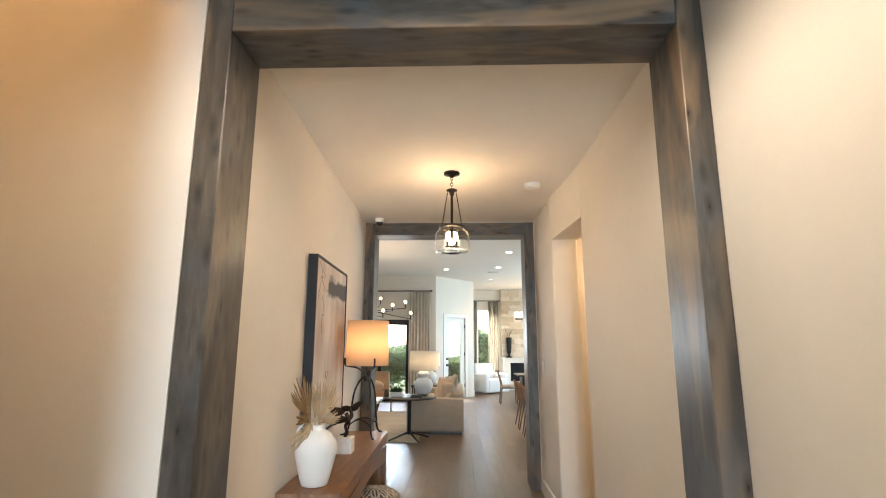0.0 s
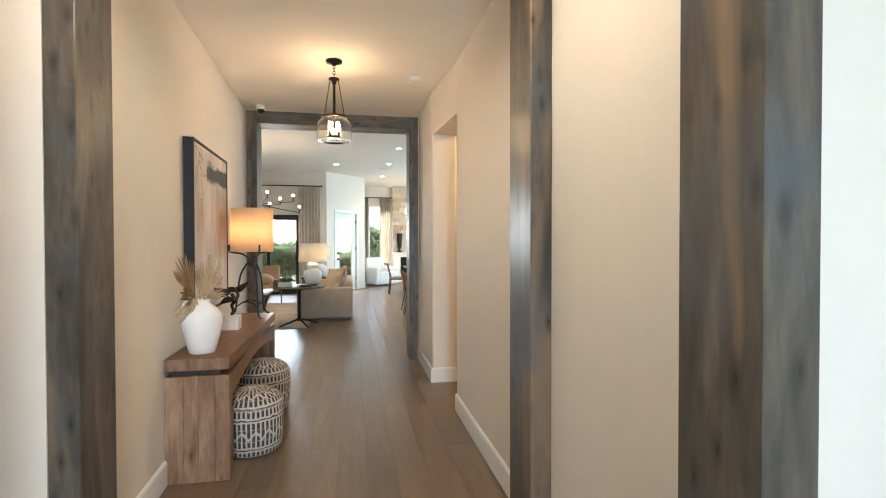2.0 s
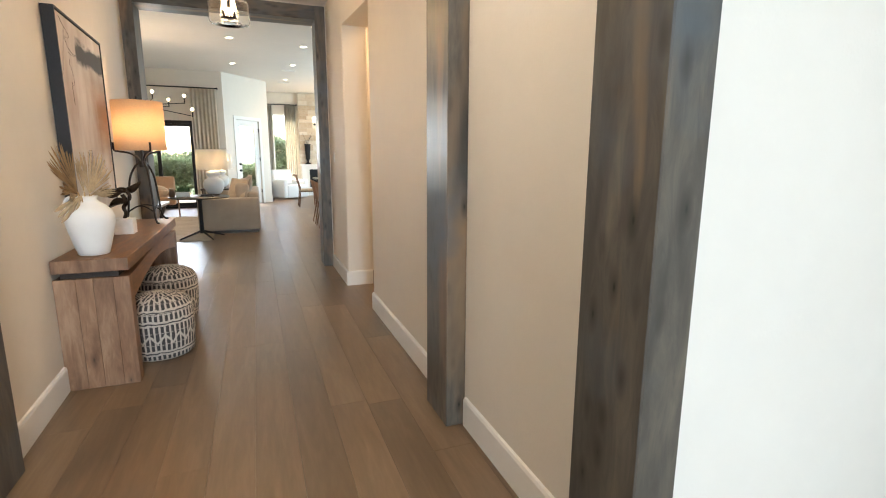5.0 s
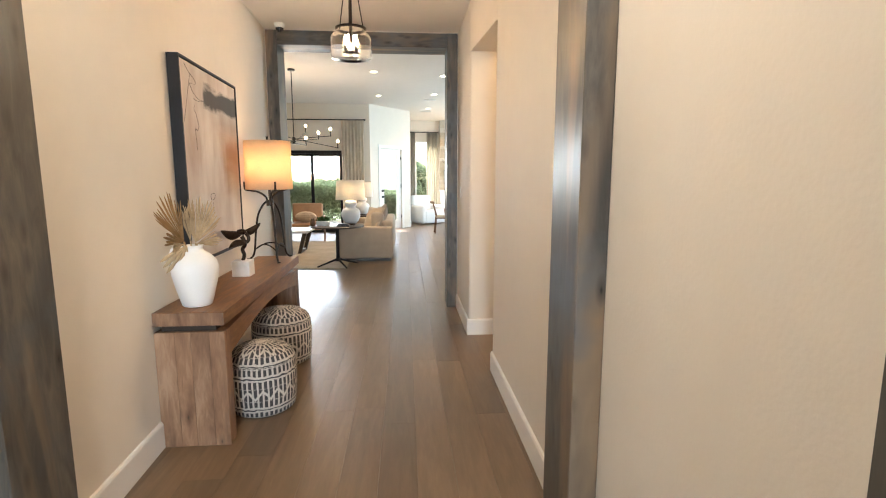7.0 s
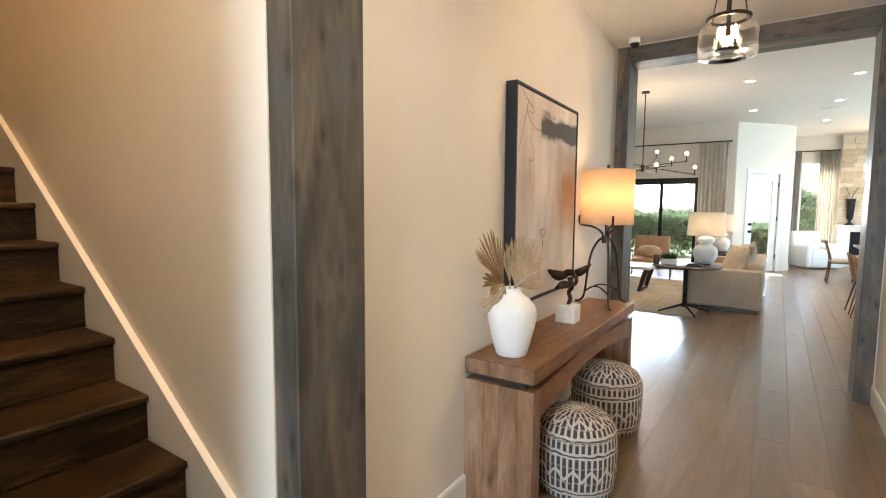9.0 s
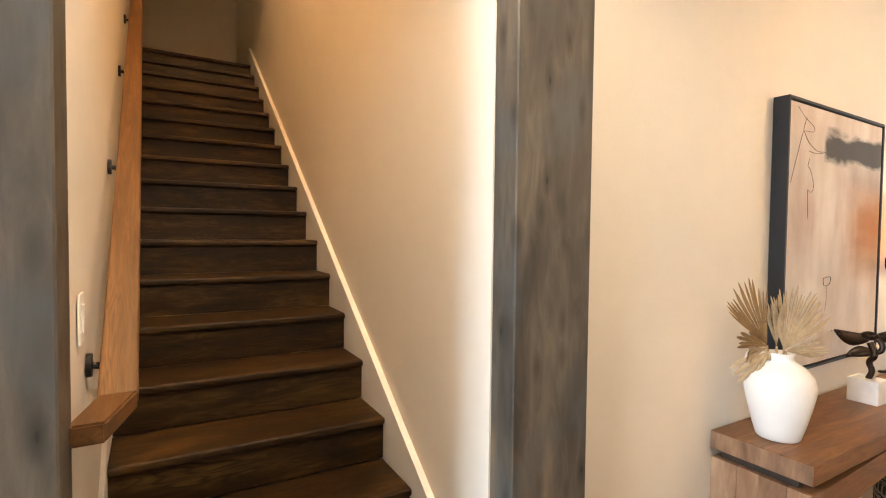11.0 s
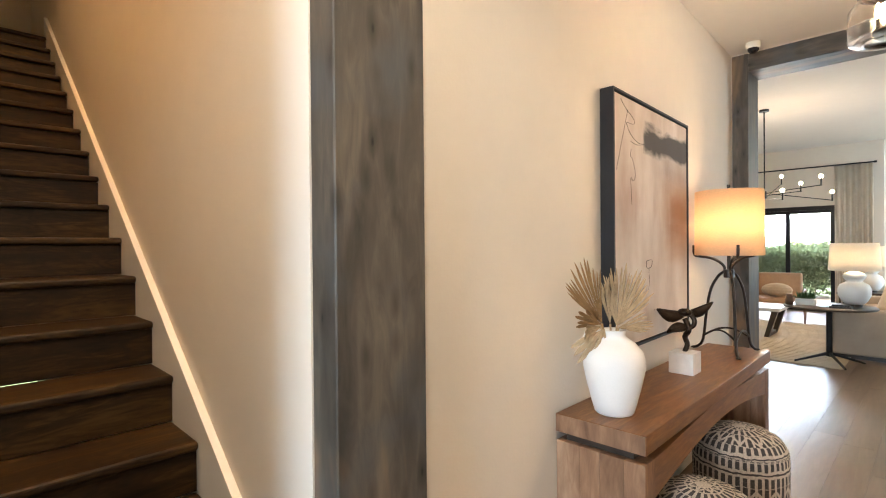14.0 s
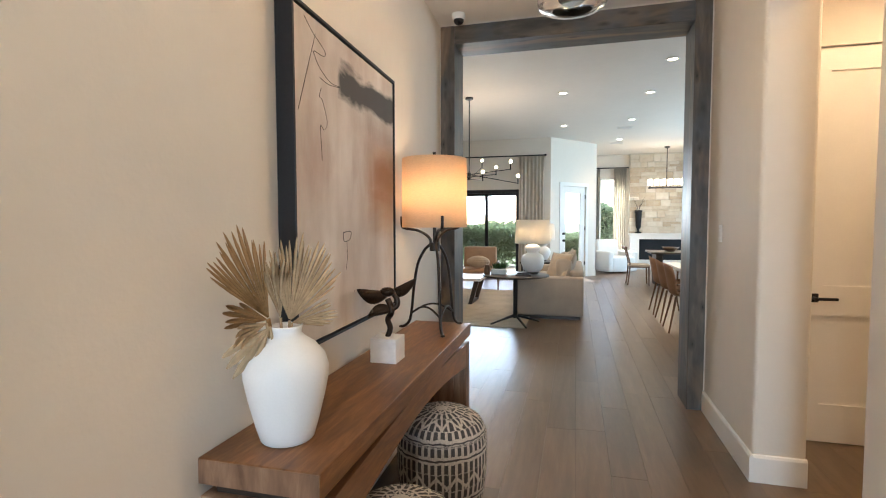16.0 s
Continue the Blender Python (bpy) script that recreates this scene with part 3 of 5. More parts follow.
for k in range(1, N_STEP + 1):
    x, z = -(k - 1) * RUN, k * RISE
    if tread_me is None:
        bm = box(B(), -RUN - 0.03, 0.0, -0.60, 0.467, -0.034, 0.0, 0.012, 3)
        tread_me = mesh_of("tread", bm, M_TREAD)
        riser_me = mesh_of("riser", box(B(), -0.05, -0.028, -0.60, 0.467, -RISE, -0.034), M_TREAD)
    for nm, me in (("tread", tread_me), ("riser", riser_me)):
        o = new(nm, me)
        o.parent = stairs
        o.location = (x, 0, z)
part("landing", box(B(), -6.0 - TREAD1, -N_STEP * RUN, -0.53, 0.495, N_STEP * RISE - 0.2, N_STEP * RISE), M_TREAD, stairs)
slope = RISE / RUN


def skirt(y0, y1, up0=0.10, skew=0.0):
    """White skirting that follows the stairs."""
    x_end = -(N_STEP - 0.4) * RUN
    def line(x, up):
        return RISE - slope * (x) + up
    bm = B()
    prism(bm, ((-0.04, 0.0), (-0.04, line(-0.04, up0)), (x_end, line(x_end, up0 + 0.02)), (x_end, line(x_end, -0.5)), (0.0 - RUN, 0.0)), "Y", y0, y1)
    for v in bm.verts:
        v.co.y += v.co.x * math.tan(radians(skew))
    part("skirt", bm, M_TRIM, stairs, "white painted stair skirting")


skirt(0.467, 0.4945)
skirt(-0.538, -0.514, 0.07, STAIR_SKEW)

rail = thing("handrail", 0, -0.53, 0, "oak handrail board on black wall brackets beside the stairs", "handrail", turn=STAIR_SKEW)


def rail_z(x):
    return RAIL_Z - slope * (x + 0.20)


RAIL_Z = 1.225
bm = B()
xa, xb = -0.115, -4.4
box(bm, (xb - xa) * math.hypot(1, slope), 0.012, 0.032, 0.114, -0.037, 0, 0.006, 2)
board = part("rail", bm, M_RAIL, rail)
board.location, board.rotation_euler = (xa, 0, rail_z(xa)), (0, math.atan(slope), 0)
zt = rail_z(xa) - 0.001
bm = prism(B(), ((xa, 0.033), (xa, 0.113), (0.086, 0.062), (0.086, 0.001), (0.04, 0.001)), "Z", zt - 0.044, zt)
bmesh.ops.bevel(bm, geom=list(bm.edges), offset=0.005, segments=2, affect="EDGES")
part("return", bm, M_RAIL, rail)
for bx in (-0.258, -1.13, -2.06, -2.95, -3.8):
    bm = B()
    z = rail_z(bx) - 0.040
    cyl(bm, (bx, 0.0, z - 0.02), (bx, 0.012, z - 0.02), 0.03, seg=20)
    tube(bm, ((bx, 0.01, z - 0.02), (bx, 0.05, z - 0.025), (bx, 0.074, z - 0.012), (bx, 0.080, z + 0.012)), 0.009)
    part("bracket", bm, M_BLACK, rail)


def switch(name, x, y, z, face, label, gangs=1):
    """A rocker switch plate; face: degrees that it is turned about z (0: looks to -y)."""
    t = thing(name, x, y, z, label, "light switch", turn=face)
    w = 0.036 + 0.023 * (gangs - 1)
    part("plate", box(B(), -w, w, -0.006, 0, -0.058, 0.058, 0.003, 2), M_PLASTIC, t)
    for g in range(gangs):
        c = (g - (gangs - 1) / 2) * 0.046
        part("rocker", box(B(), c - 0.016, c + 0.016, -0.010, -0.005, -0.033, 0.033, 0.002), M_PLASTIC, t)
    return t


switch("light_switch", -0.111, -0.532, 1.347, 181.5, "white rocker switch on the stair wall", 1)
switch("light_switch", X_R2, 4.12, 1.32, -90, "white rocker switch beside the timber casing")

# ---- side passage door ----
door = thing("door_1", 2.432, 4.05, 0.008, "white two-panel interior door, closed, with black lever", "door", kind="structure")
DW, DH = 0.826, 2.43
bm = B()
box(bm, 0, 0.115, 0, 0.04, 0, DH), box(bm, DW - 0.115, DW, 0, 0.04, 0, DH)
for z0, z1 in ((0, 0.24), (0.80, 0.99), (DH - 0.125, DH)):
    box(bm, 0.115, DW - 0.115, 0, 0.04, z0, z1)
for z0, z1 in ((0.24, 0.80), (0.99, DH - 0.125)):
    box(bm, 0.115, DW - 0.115, 0.012, 0.03, z0, z1)
part("door_leaf", bm, M_TRIM, door)
lever = B()
box(lever, 0.035, 0.09, -0.008, 0, 0.885, 0.94, 0.002)
cyl(lever, (0.062, -0.055, 0.912), (0.062, 0, 0.912), 0.010)
box(lever, 0.055, 0.175, -0.062, -0.045, 0.903, 0.921, 0.004, 2)
part("door_handle", lever, M_BLACK, door, "matte black lever handle")
bm = B()
box(bm, -0.006, DW + 0.006, 0.012, 0.05, DH + 0.004, DH + 0.018), box(bm, -0.008, -0.003, 0.012, 0.05, 0, DH)
part("door_stop", bm, M_TRIM, door)

# ---- garden door ----
gdoor = thing("door_2", *CORNER1, 0, "white full-glass garden door with black lever", "door", kind="structure", turn=A_TURN)
bm = B()
box(bm, GD0 - 0.09, GD0, -0.02, 0, 0, GD_TOP + 0.09), box(bm, GD1, GD1 + 0.09, -0.02, 0, 0, GD_TOP + 0.09), box(bm, GD0, GD1, -0.02, 0, GD_TOP, GD_TOP + 0.09)
part("door_frame", bm, M_TRIM, gdoor)
bm = B()
for b in ((GD0 + 0.004, GD0 + 0.17, 0.03, 0.075, 0.01, GD_TOP - 0.004), (GD1 - 0.17, GD1 - 0.004, 0.03, 0.075, 0.01, GD_TOP - 0.004),
          (GD0 + 0.17, GD1 - 0.17, 0.03, 0.075, 0.01, 0.26), (GD0 + 0.17, GD1 - 0.17, 0.03, 0.075, GD_TOP - 0.17, GD_TOP - 0.004)):
    box(bm, *b)
part("door_leaf", bm, M_TRIM, gdoor)
pane = part("pane", box(B(), GD0 + 0.17, GD1 - 0.17, 0.048, 0.056, 0.26, GD_TOP - 0.17), M_GLASS, gdoor)
pane.visible_shadow = False
for z in (0.95, 1.12):
    part("door_handle", cyl(B(), (GD0 + 0.09, -0.02, z), (GD0 + 0.09, 0.03, z), 0.03), M_BLACK, gdoor, "black lock and lever")
for z in (0.3, 1.2, 2.0):
    part("hinge", box(B(), GD1 - 0.006, GD1 + 0.012, 0.005, 0.03, z, z + 0.10), M_BLACK, gdoor)

# ---- windows ----
slider = thing("window_1", -1.91, 12.70, 0, "black-framed sliding glass door to the garden", "sliding door", kind="structure")
bm = B()
w0, w1 = -1.62, 1.64
box(bm, w0, w1, -0.03, 0.09, 2.13, 2.21), box(bm, w0, w1, -0.03, 0.09, 0, 0.05), box(bm, w0, w0 + 0.06, -0.03, 0.09, 0.05, 2.13), box(bm, w1 - 0.06, w1, -0.03, 0.09, 0.05, 2.13)
part("window_frame", bm, M_BLACK, slider)
for i in range(4):
    a, b = w0 + 0.06 + i * 0.785, w0 + 0.06 + (i + 1) * 0.785
    bm = B()
    oy = 0.0 if i in (0, 3) else 0.045
    box(bm, a, a + 0.045, oy, oy + 0.04, 0.05, 2.13), box(bm, b - 0.045, b, oy, oy + 0.04, 0.05, 2.13)
    box(bm, a + 0.045, b - 0.045, oy, oy + 0.04, 0.05, 0.14), box(bm, a + 0.045, b - 0.045, oy, oy + 0.04, 2.06, 2.13)
    part("sash", bm, M_BLACK, slider)
    p = part("pane", box(B(), a + 0.045, b - 0.045, oy + 0.016, oy + 0.022, 0.14, 2.06), M_GLASS, slider)
    p.visible_shadow = False


def fixed_window(name, x, y, z0, z1, w, label, turn=0):
    t = thing(name, x, y, 0, label, "window", kind="structure", turn=turn)
    bm = B()
    box(bm, -w / 2, -w / 2 + 0.05, 0, 0.08, z0, z1), box(bm, w / 2 - 0.05, w / 2, 0, 0.08, z0, z1)
    box(bm, -w / 2 + 0.05, w / 2 - 0.05, 0, 0.08, z0, z0 + 0.05), box(bm, -w / 2 + 0.05, w / 2 - 0.05, 0, 0.08, z1 - 0.05, z1)
    part("window_frame", bm, M_TRIM, t)
    p = part("pane", box(B(), -w / 2 + 0.05, w / 2 - 0.05, 0.03, 0.038, z0 + 0.05, z1 - 0.05), M_GLASS, t)
    p.visible_shadow = False
    return t


fixed_window("window_2", 2.11, 16.46, 0.25, 2.75, 0.72, "tall white-framed window of the fireplace nook")
# Unseen window, added around the dining-side fill lamp.
fixed_window("window_3", 6.26, 11.5, 0.45, 2.75, 3.8, "wide white-framed window, unseen, added on the dining side", -90)
fixed_window("window_4", 1.35, -5.25, 0.0, 2.52, 1.2, "glazed white-framed front entrance")


def curtain(name, x0, x1, y, z0, z1, folds, depth, material, label):
    """A drape with pleats, thin but with two faces."""
    t = thing(name, (x0 + x1) / 2, y, z0, label, "curtain")
    bm = B()
    n = folds * 8
    w = x1 - x0
    cols = []
    for i in range(n + 1):
        u = i / n
        ph = 2 * math.pi * folds * u + 0.6 * math.sin(7 * u)
        col = []
        for j in range(7):
            v = j / 6
            amp = depth * (0.55 + 0.45 * (1 - v))
            col.append(bm.verts.new((-w / 2 + w * u, amp * math.sin(ph) + 0.006 * math.sin(5 * v + 9 * u), v * (z1 - z0))))
        cols.append(col)
    for a, b in zip(cols, cols[1:]):
        for j in range(6):
            bm.faces.new((a[j], b[j], b[j + 1], a[j + 1])).smooth = True
    bmesh.ops.solidify(bm, geom=list(bm.faces), thickness=0.004)
    part("drape", bm, material, t)
    return t


def rod(name, x0, x1, y, z, back, label):
    t = thing(name, (x0 + x1) / 2, y, z, label, "curtain rod")
    h = (x1 - x0) / 2
    part("bar", cyl(B(), (-h, 0, 0), (h, 0, 0), 0.014), M_BLACK, t)
    for sx in (-h, h):
        part("finial", cyl(B(), (sx - 0.02, 0, 0), (sx + 0.02, 0, 0), 0.022), M_BLACK, t)
    for sx in (-h + 0.1, h - 0.1):
        part("bracket", cyl(B(), (sx, 0, 0), (sx, back - y, 0), 0.009, seg=8), M_BLACK, t)
    return t


curtain("curtain", -0.29, 0.31, 12.55, 0.02, 2.99, 7, 0.022, M_CURTAIN, "beige pleated floor-length curtain beside the sliding door")
rod("curtain_rod", -4.2, 0.34, 12.55, 3.01, 12.65, "black curtain rod above the sliding door")
curtain("curtain", 1.61, 1.75, 16.28, 0.02, 3.02, 3, 0.03, M_SHEER, "ivory floor-length drape by the nook window")
curtain("curtain", 2.15, 2.51, 16.28, 0.02, 3.02, 6, 0.03, M_SHEER, "ivory floor-length drape drawn over the nook window")
rod("curtain_rod", 1.60, 2.55, 16.28, 3.04, 16.4, "black curtain rod in the fireplace nook")

# ---- hallway things ----
console = thing("console_table", 0.254, 1.590, 0, "brown acacia console table with floating thick top and solid end panels", "console table", turn=0.6)
CW, CL = 0.184, 1.94                                # half depth, length along the wall
part("tabletop", box(B(), -CW, CW, -0.006, CL, 0.682, 0.756, 0.004, 2), M_CONSOLE, console)
part("end_grain", box(B(), -CW + 0.003, CW - 0.003, -0.008, -0.005, 0.685, 0.753), M_CONSOLE_UP, console, "paler sawn end of the thick top")
# Spacer whose dark colour stands in for shade under the top.
part("recess", box(B(), -CW + 0.03, CW - 0.06, 0.03, CL - 0.05, 0.646, 0.682), M_CONSOLE_SHADE, console, "recessed spacer under the top, coloured dark for the gap's shade")
for y0 in (0.0, CL - 0.11):
    x0 = -CW
    for w in (0.105, 0.082, 0.096, 0.081):
        part("end_board", box(B(), x0, x0 + w - 0.0006, y0, y0 + 0.09, 0, 0.646, 0.0015), M_CONSOLE_UP, console)
        x0 += w
bm = B()
outline = [(0.09, 0.645), (0.09, 0.50)]
for i in range(1, 16):
    k = i / 16
    outline.append((0.09 + (CL - 0.20) * k, 0.50 + 0.085 * math.sin(math.pi * k)))
outline += [(CL - 0.11, 0.50), (CL - 0.11, 0.645)]
for i in range(15, 0, -1):
    k = i / 16
    outline.append((0.09 + (CL - 0.20) * k, 0.645 + 0.036 * math.sin(math.pi * k) ** 1.3))
prism(bm, outline, "X", CW - 0.05, CW - 0.006)
part("apron", bm, M_CONSOLE, console, "arched wooden apron")
part("under_shelf", box(B(), -CW, CW - 0.05, 0.09, CL - 0.11, 0.60, 0.645), M_CONSOLE, console)
TOP = 0.7565


def pouf(x, y, r, h, turn, label):
    t = thing("pouf", x, y, 0.001, label, "pouf", "poufs under the console table", turn=turn)
    prof = [(0.001, 0.0), (r * 0.86, 0.0), (r * 0.96, 0.015), (r * 1.02, h * 0.25), (r * 1.03, h * 0.5), (r * 1.02, h * 0.70), (r * 0.985, h * 0.79), (r * 0.89, h * 0.875), (r * 0.67, h * 0.945), (r * 0.35, h * 0.985), (0.001, h)]
    bm = lathe(B(), prof, 44)
    bmesh.ops.remove_doubles(bm, verts=bm.verts, dist=0.0005)
    part("cover", bm, M_POUF, t)
    bm = lathe(B(), [(r * 1.008, h * 0.735), (r * 1.018, h * 0.747), (r * 0.998, h * 0.765)], 44)
    part("piping", bm, M_POUF, t)
    return t


pouf(0.475, 2.07, 0.208, 0.43, 10, "round woven pouf with cream and charcoal tribal pattern")
pouf(0.40, 2.90, 0.225, 0.44, 75, "round woven cream and charcoal pouf beside its twin")

vase = thing("vase", 0.238, 1.755, TOP, "white matte ceramic vase with a small loop handle", "vase")
prof = [(0.001, 0.001), (0.072, 0.001), (0.077, 0.006), (0.090, 0.05), (0.110, 0.13), (0.121, 0.185), (0.122, 0.215), (0.112, 0.25), (0.085, 0.282), (0.054, 0.303), (0.044, 0.315), (0.046, 0.33), (0.050, 0.337),
        (0.045, 0.338), (0.039, 0.328), (0.038, 0.31), (0.05, 0.29), (0.06, 0.2), (0.05, 0.02), (0.001, 0.02)]
part("body", lathe(B(), prof, 48), M_CERAMIC, vase)
for a in (213,):
    ca, sa = math.cos(radians(a)), math.sin(radians(a))
    part("handle", tube(B(), [(ca * r, sa * r, z) for r, z in ((0.045, 0.318), (0.075, 0.332), (0.10, 0.325), (0.112, 0.295), (0.108, 0.255))], 0.010, 10), M_CERAMIC, vase)

palm = thing("dried_palm", 0.238, 1.755, TOP + 0.33, "dried tan fan palm leaves arranged in the white vase", "dried palm")
rp = random.Random(7)


def fan(base, up, across, spread, length, blades, material, droop=0.0, stem_from=(0, 0, -0.25)):
    """A pleated fan leaf: base point, direction up, direction across, spread in degrees."""
    up, across = Vector(up).normalized(), Vector(across)
    across = (across - up * across.dot(up)).normalized()
    nrm = up.cross(across)
    bm = B()
    base = Vector(base)
    tube(bm, (Vector(stem_from), base * 0.5 + Vector(stem_from) * 0.5, base), 0.004, 6)
    for i in range(blades):
        u = (i + 0.5) / blades * 2 - 1
        a = radians(spread * u)
        d = up * math.cos(a) + across * math.sin(a)
        side = up * -math.sin(a) + across * math.cos(a)
        ln = length * (1 - 0.22 * abs(u) ** 1.6) * rp.uniform(0.88, 1.05)
        half = math.tan(radians(spread / blades)) * 0.98
        bend = nrm * droop * ln + nrm * rp.uniform(-0.015, 0.015)
        rows = []
        for k, (frac, wd) in enumerate(((0.02, 1.05), (0.66, 1.05), (0.84, 0.80), (0.95, 0.40), (1.0, 0.04))):
            c = base + d * ln * frac + bend * frac ** 2.2
            wide = max(half * ln * frac * wd, 0.0008)
            ridge = nrm * wide * 0.8
            rows.append([bm.verts.new(c - side * wide), bm.verts.new(c + ridge), bm.verts.new(c + side * wide)])
        for r0, r1 in zip(rows, rows[1:]):
            bm.faces.new((r0[0], r0[1], r1[1], r1[0]))
            bm.faces.new((r0[1], r0[2], r1[2], r1[1]))
    part("leaf", bm, material, palm)


RIGHT = (0.52, 0.85, 0.0)
fan((-0.035, -0.03, 0.03), (-0.26, -0.38, 0.88), RIGHT, 25, 0.285, 16, M_PALM_DARK, -0.08)
fan((0.01, 0.005, 0.02), (0.17, 0.29, 0.94), RIGHT, 43, 0.255, 24, M_PALM, 0.04)
fan((-0.01, -0.01, 0.03), (-0.10, -0.16, 0.95), RIGHT, 17, 0.21, 6, M_PALM, -0.25)
fan((-0.03, -0.045, 0.03), (-0.52, -0.80, 0.30), (0.2, 0.25, 0.9), 22, 0.15, 5, M_PALM_DARK, -0.35)
fan((-0.03, -0.05, 0.02), (-0.50, -0.82, -0.10), (0.2, 0.25, 0.9), 20, 0.14, 4, M_PALM, -0.7)
fan((-0.015, -0.055, 0.012), (-0.10, -0.72, -0.48), RIGHT, 30, 0.13, 4, M_PALM, -0.9)
fan((0.02, 0.0, 0.015), (0.48, 0.74, 0.14), RIGHT, 24, 0.15, 9, M_PALM, -0.15)

sculpt = thing("sculpture", 0.220, 2.605, TOP, "dark bronze abstract winged sculpture on a white marble block", "sculpture")
part("plinth", box(B(), -0.062, 0.062, -0.060, 0.060, 0, 0.112, 0.002), M_MARBLE, sculpt, "white marble cube")
bm = B()
tube(bm, ((0, 0, 0.11), (0.012, 0.004, 0.15), (0.002, 0.0, 0.19), (0.022, -0.006, 0.225), (0.016, 0, 0.255), (0.0, 0.004, 0.285)), 0.013, 10, 0.015)
tube(bm, ((0.016, 0, 0.235), (-0.03, -0.03, 0.225), (-0.075, -0.05, 0.205)), 0.012, 8, 0.004)
tube(bm, ((0.012, 0, 0.235), (0.040, 0.01, 0.250), (0.044, 0.015, 0.280), (0.022, 0.01, 0.315)), 0.012, 8, 0.013)
ball(bm, (0.0, 0.003, 0.318), 0.030, (1.25, 0.9, 0.75), 16)


def wing(root, tip, width, curl):
    root, tip = Vector(root), Vector(tip)
    d = tip - root
    side = d.cross(Vector((0.5, -0.8, 0.1))).normalized()
    rows = []
    for k in range(9):
        t = k / 8
        w = width * math.sin(math.pi * (0.12 + 0.86 * t)) ** 0.8
        c = root + d * t + Vector((0, 0, curl * math.sin(math.pi * t)))
        n = d.normalized().cross(side)
        rows.append([bm.verts.new(c + side * w * s + n * (0.004 + 0.35 * w * s * s)) for s in (-1, -0.5, 0, 0.5, 1)] + [bm.verts.new(c + side * w * s + n * (-0.004 + 0.35 * w * s * s)) for s in (1, 0.5, 0, -0.5, -1)])
    for a, b in zip(rows, rows[1:]):
        for i in range(10):
            bm.faces.new((a[i], a[(i + 1) % 10], b[(i + 1) % 10], b[i])).smooth = True
    bm.faces.new(rows[0]), bm.faces.new(rows[-1][::-1])


wing((0.0, 0, 0.305), (-0.112, -0.085, 0.335), 0.033, -0.022)
wing((0.01, 0.0, 0.31), (0.115, 0.08, 0.375), 0.026, -0.02)
wing((0.02, 0, 0.24), (-0.07, -0.06, 0.215), 0.026, 0.012)
tube(bm, ((-0.12, -0.09, 0.33), (-0.15, -0.115, 0.335), (-0.185, -0.14, 0.325)), 0.003, 6)
part("figure", bm, M_BRONZE, sculpt, "dark bronze winged figure")

lampt = thing("table_lamp", 0.25, 3.29, TOP, "iron tripod table lamp with glowing oatmeal linen drum shade", "table lamp")
for a in (-62, 58, 180):
    ca, sa = math.cos(radians(a)), math.sin(radians(a))
    part("leg", tube(B(), [(ca * r, sa * r, z) for r, z in ((0.215, 0.008), (0.190, 0.014), (0.160, 0.045), (0.145, 0.11), (0.130, 0.25), (0.105, 0.39), (0.062, 0.475), (0.024, 0.515), (0.040, 0.555), (0.100, 0.590), (0.175, 0.602), (0.203, 0.616), (0.206, 0.675))], 0.0085, 8), M_IRON, lampt)
    part("foot", ball(B(), (ca * 0.214, sa * 0.214, 0.008), 0.011, (1.3, 1.3, 0.6), 10), M_IRON, lampt)
    q = radians(a + 120)
    part("stretcher", tube(B(), [(0.150 * ca, 0.150 * sa, 0.09), (0.085 * math.cos(radians(a + 30)), 0.085 * math.sin(radians(a + 30)), 0.138), (0.085 * math.cos(radians(a + 90)), 0.085 * math.sin(radians(a + 90)), 0.138), (0.150 * math.cos(q), 0.150 * math.sin(q), 0.09)], 0.006, 8), M_IRON, lampt)
part("stem", cyl(B(), (0, 0, 0.47), (0, 0, 0.70), 0.010), M_IRON, lampt)
part("collar", cyl(B(), (0, 0, 0.47), (0, 0, 0.52), 0.03), M_IRON, lampt)
R_SH = 0.192
part("shade", lathe(B(), [(R_SH, 0.61), (R_SH * 0.985, 1.01), (R_SH * 0.98, 1.01), (R_SH * 0.995, 0.61), (R_SH, 0.61)], 56), M_SHADE, lampt, "glowing oatmeal linen drum shade")
part("bulb", ball(B(), (0, 0, 0.73), 0.03), M_BULB, lampt)
part("finial", cyl(B(), (0, 0, 0.995), (0, 0, 1.05), 0.006, 0.010), M_IRON, lampt)
bm = B()
for a in (0, 60, 120):
    ca, sa = math.cos(radians(a)) * R_SH * 0.97, math.sin(radians(a)) * R_SH * 0.97
    cyl(bm, (-ca, -sa, 0.995), (ca, sa, 0.995), 0.002, seg=6)
cyl(bm, (0, 0, 0.70), (0, 0, 0.995), 0.004, seg=8)
part("shade_spider", bm, M_IRON, lampt)
lamp("POINT", "table_lamp_light", LAMP_W, (1.0, 0.70, 0.42), pose(0.25, 3.29, TOP + 0.82), size=0.07)

# painting
art = thing("painting", hall_x(2.0) + 0.004, 2.0, 0.93, "large blush, rust and charcoal abstract painting in a black frame", "painting", turn=HALL_SKEW)
cv = part("canvas", box(B(), 0.006, 0.052, 0, PAINT_W, 0, PAINT_H), M_CANVAS, art)
cv.location = (0.008, 0.02, 0.02)
for b in ((0.0, 0.066, 0, 0.012, 0, PAINT_H + 0.04), (0.0, 0.066, PAINT_W + 0.028, PAINT_W + 0.04, 0, PAINT_H + 0.04), (0.0, 0.066, 0.012, PAINT_W + 0.028, 0, 0.012), (0.0, 0.066, 0.012, PAINT_W + 0.028, PAINT_H + 0.028, PAINT_H + 0.04)):
    part("frame_bar", box(B(), *b), M_BLACK, art)


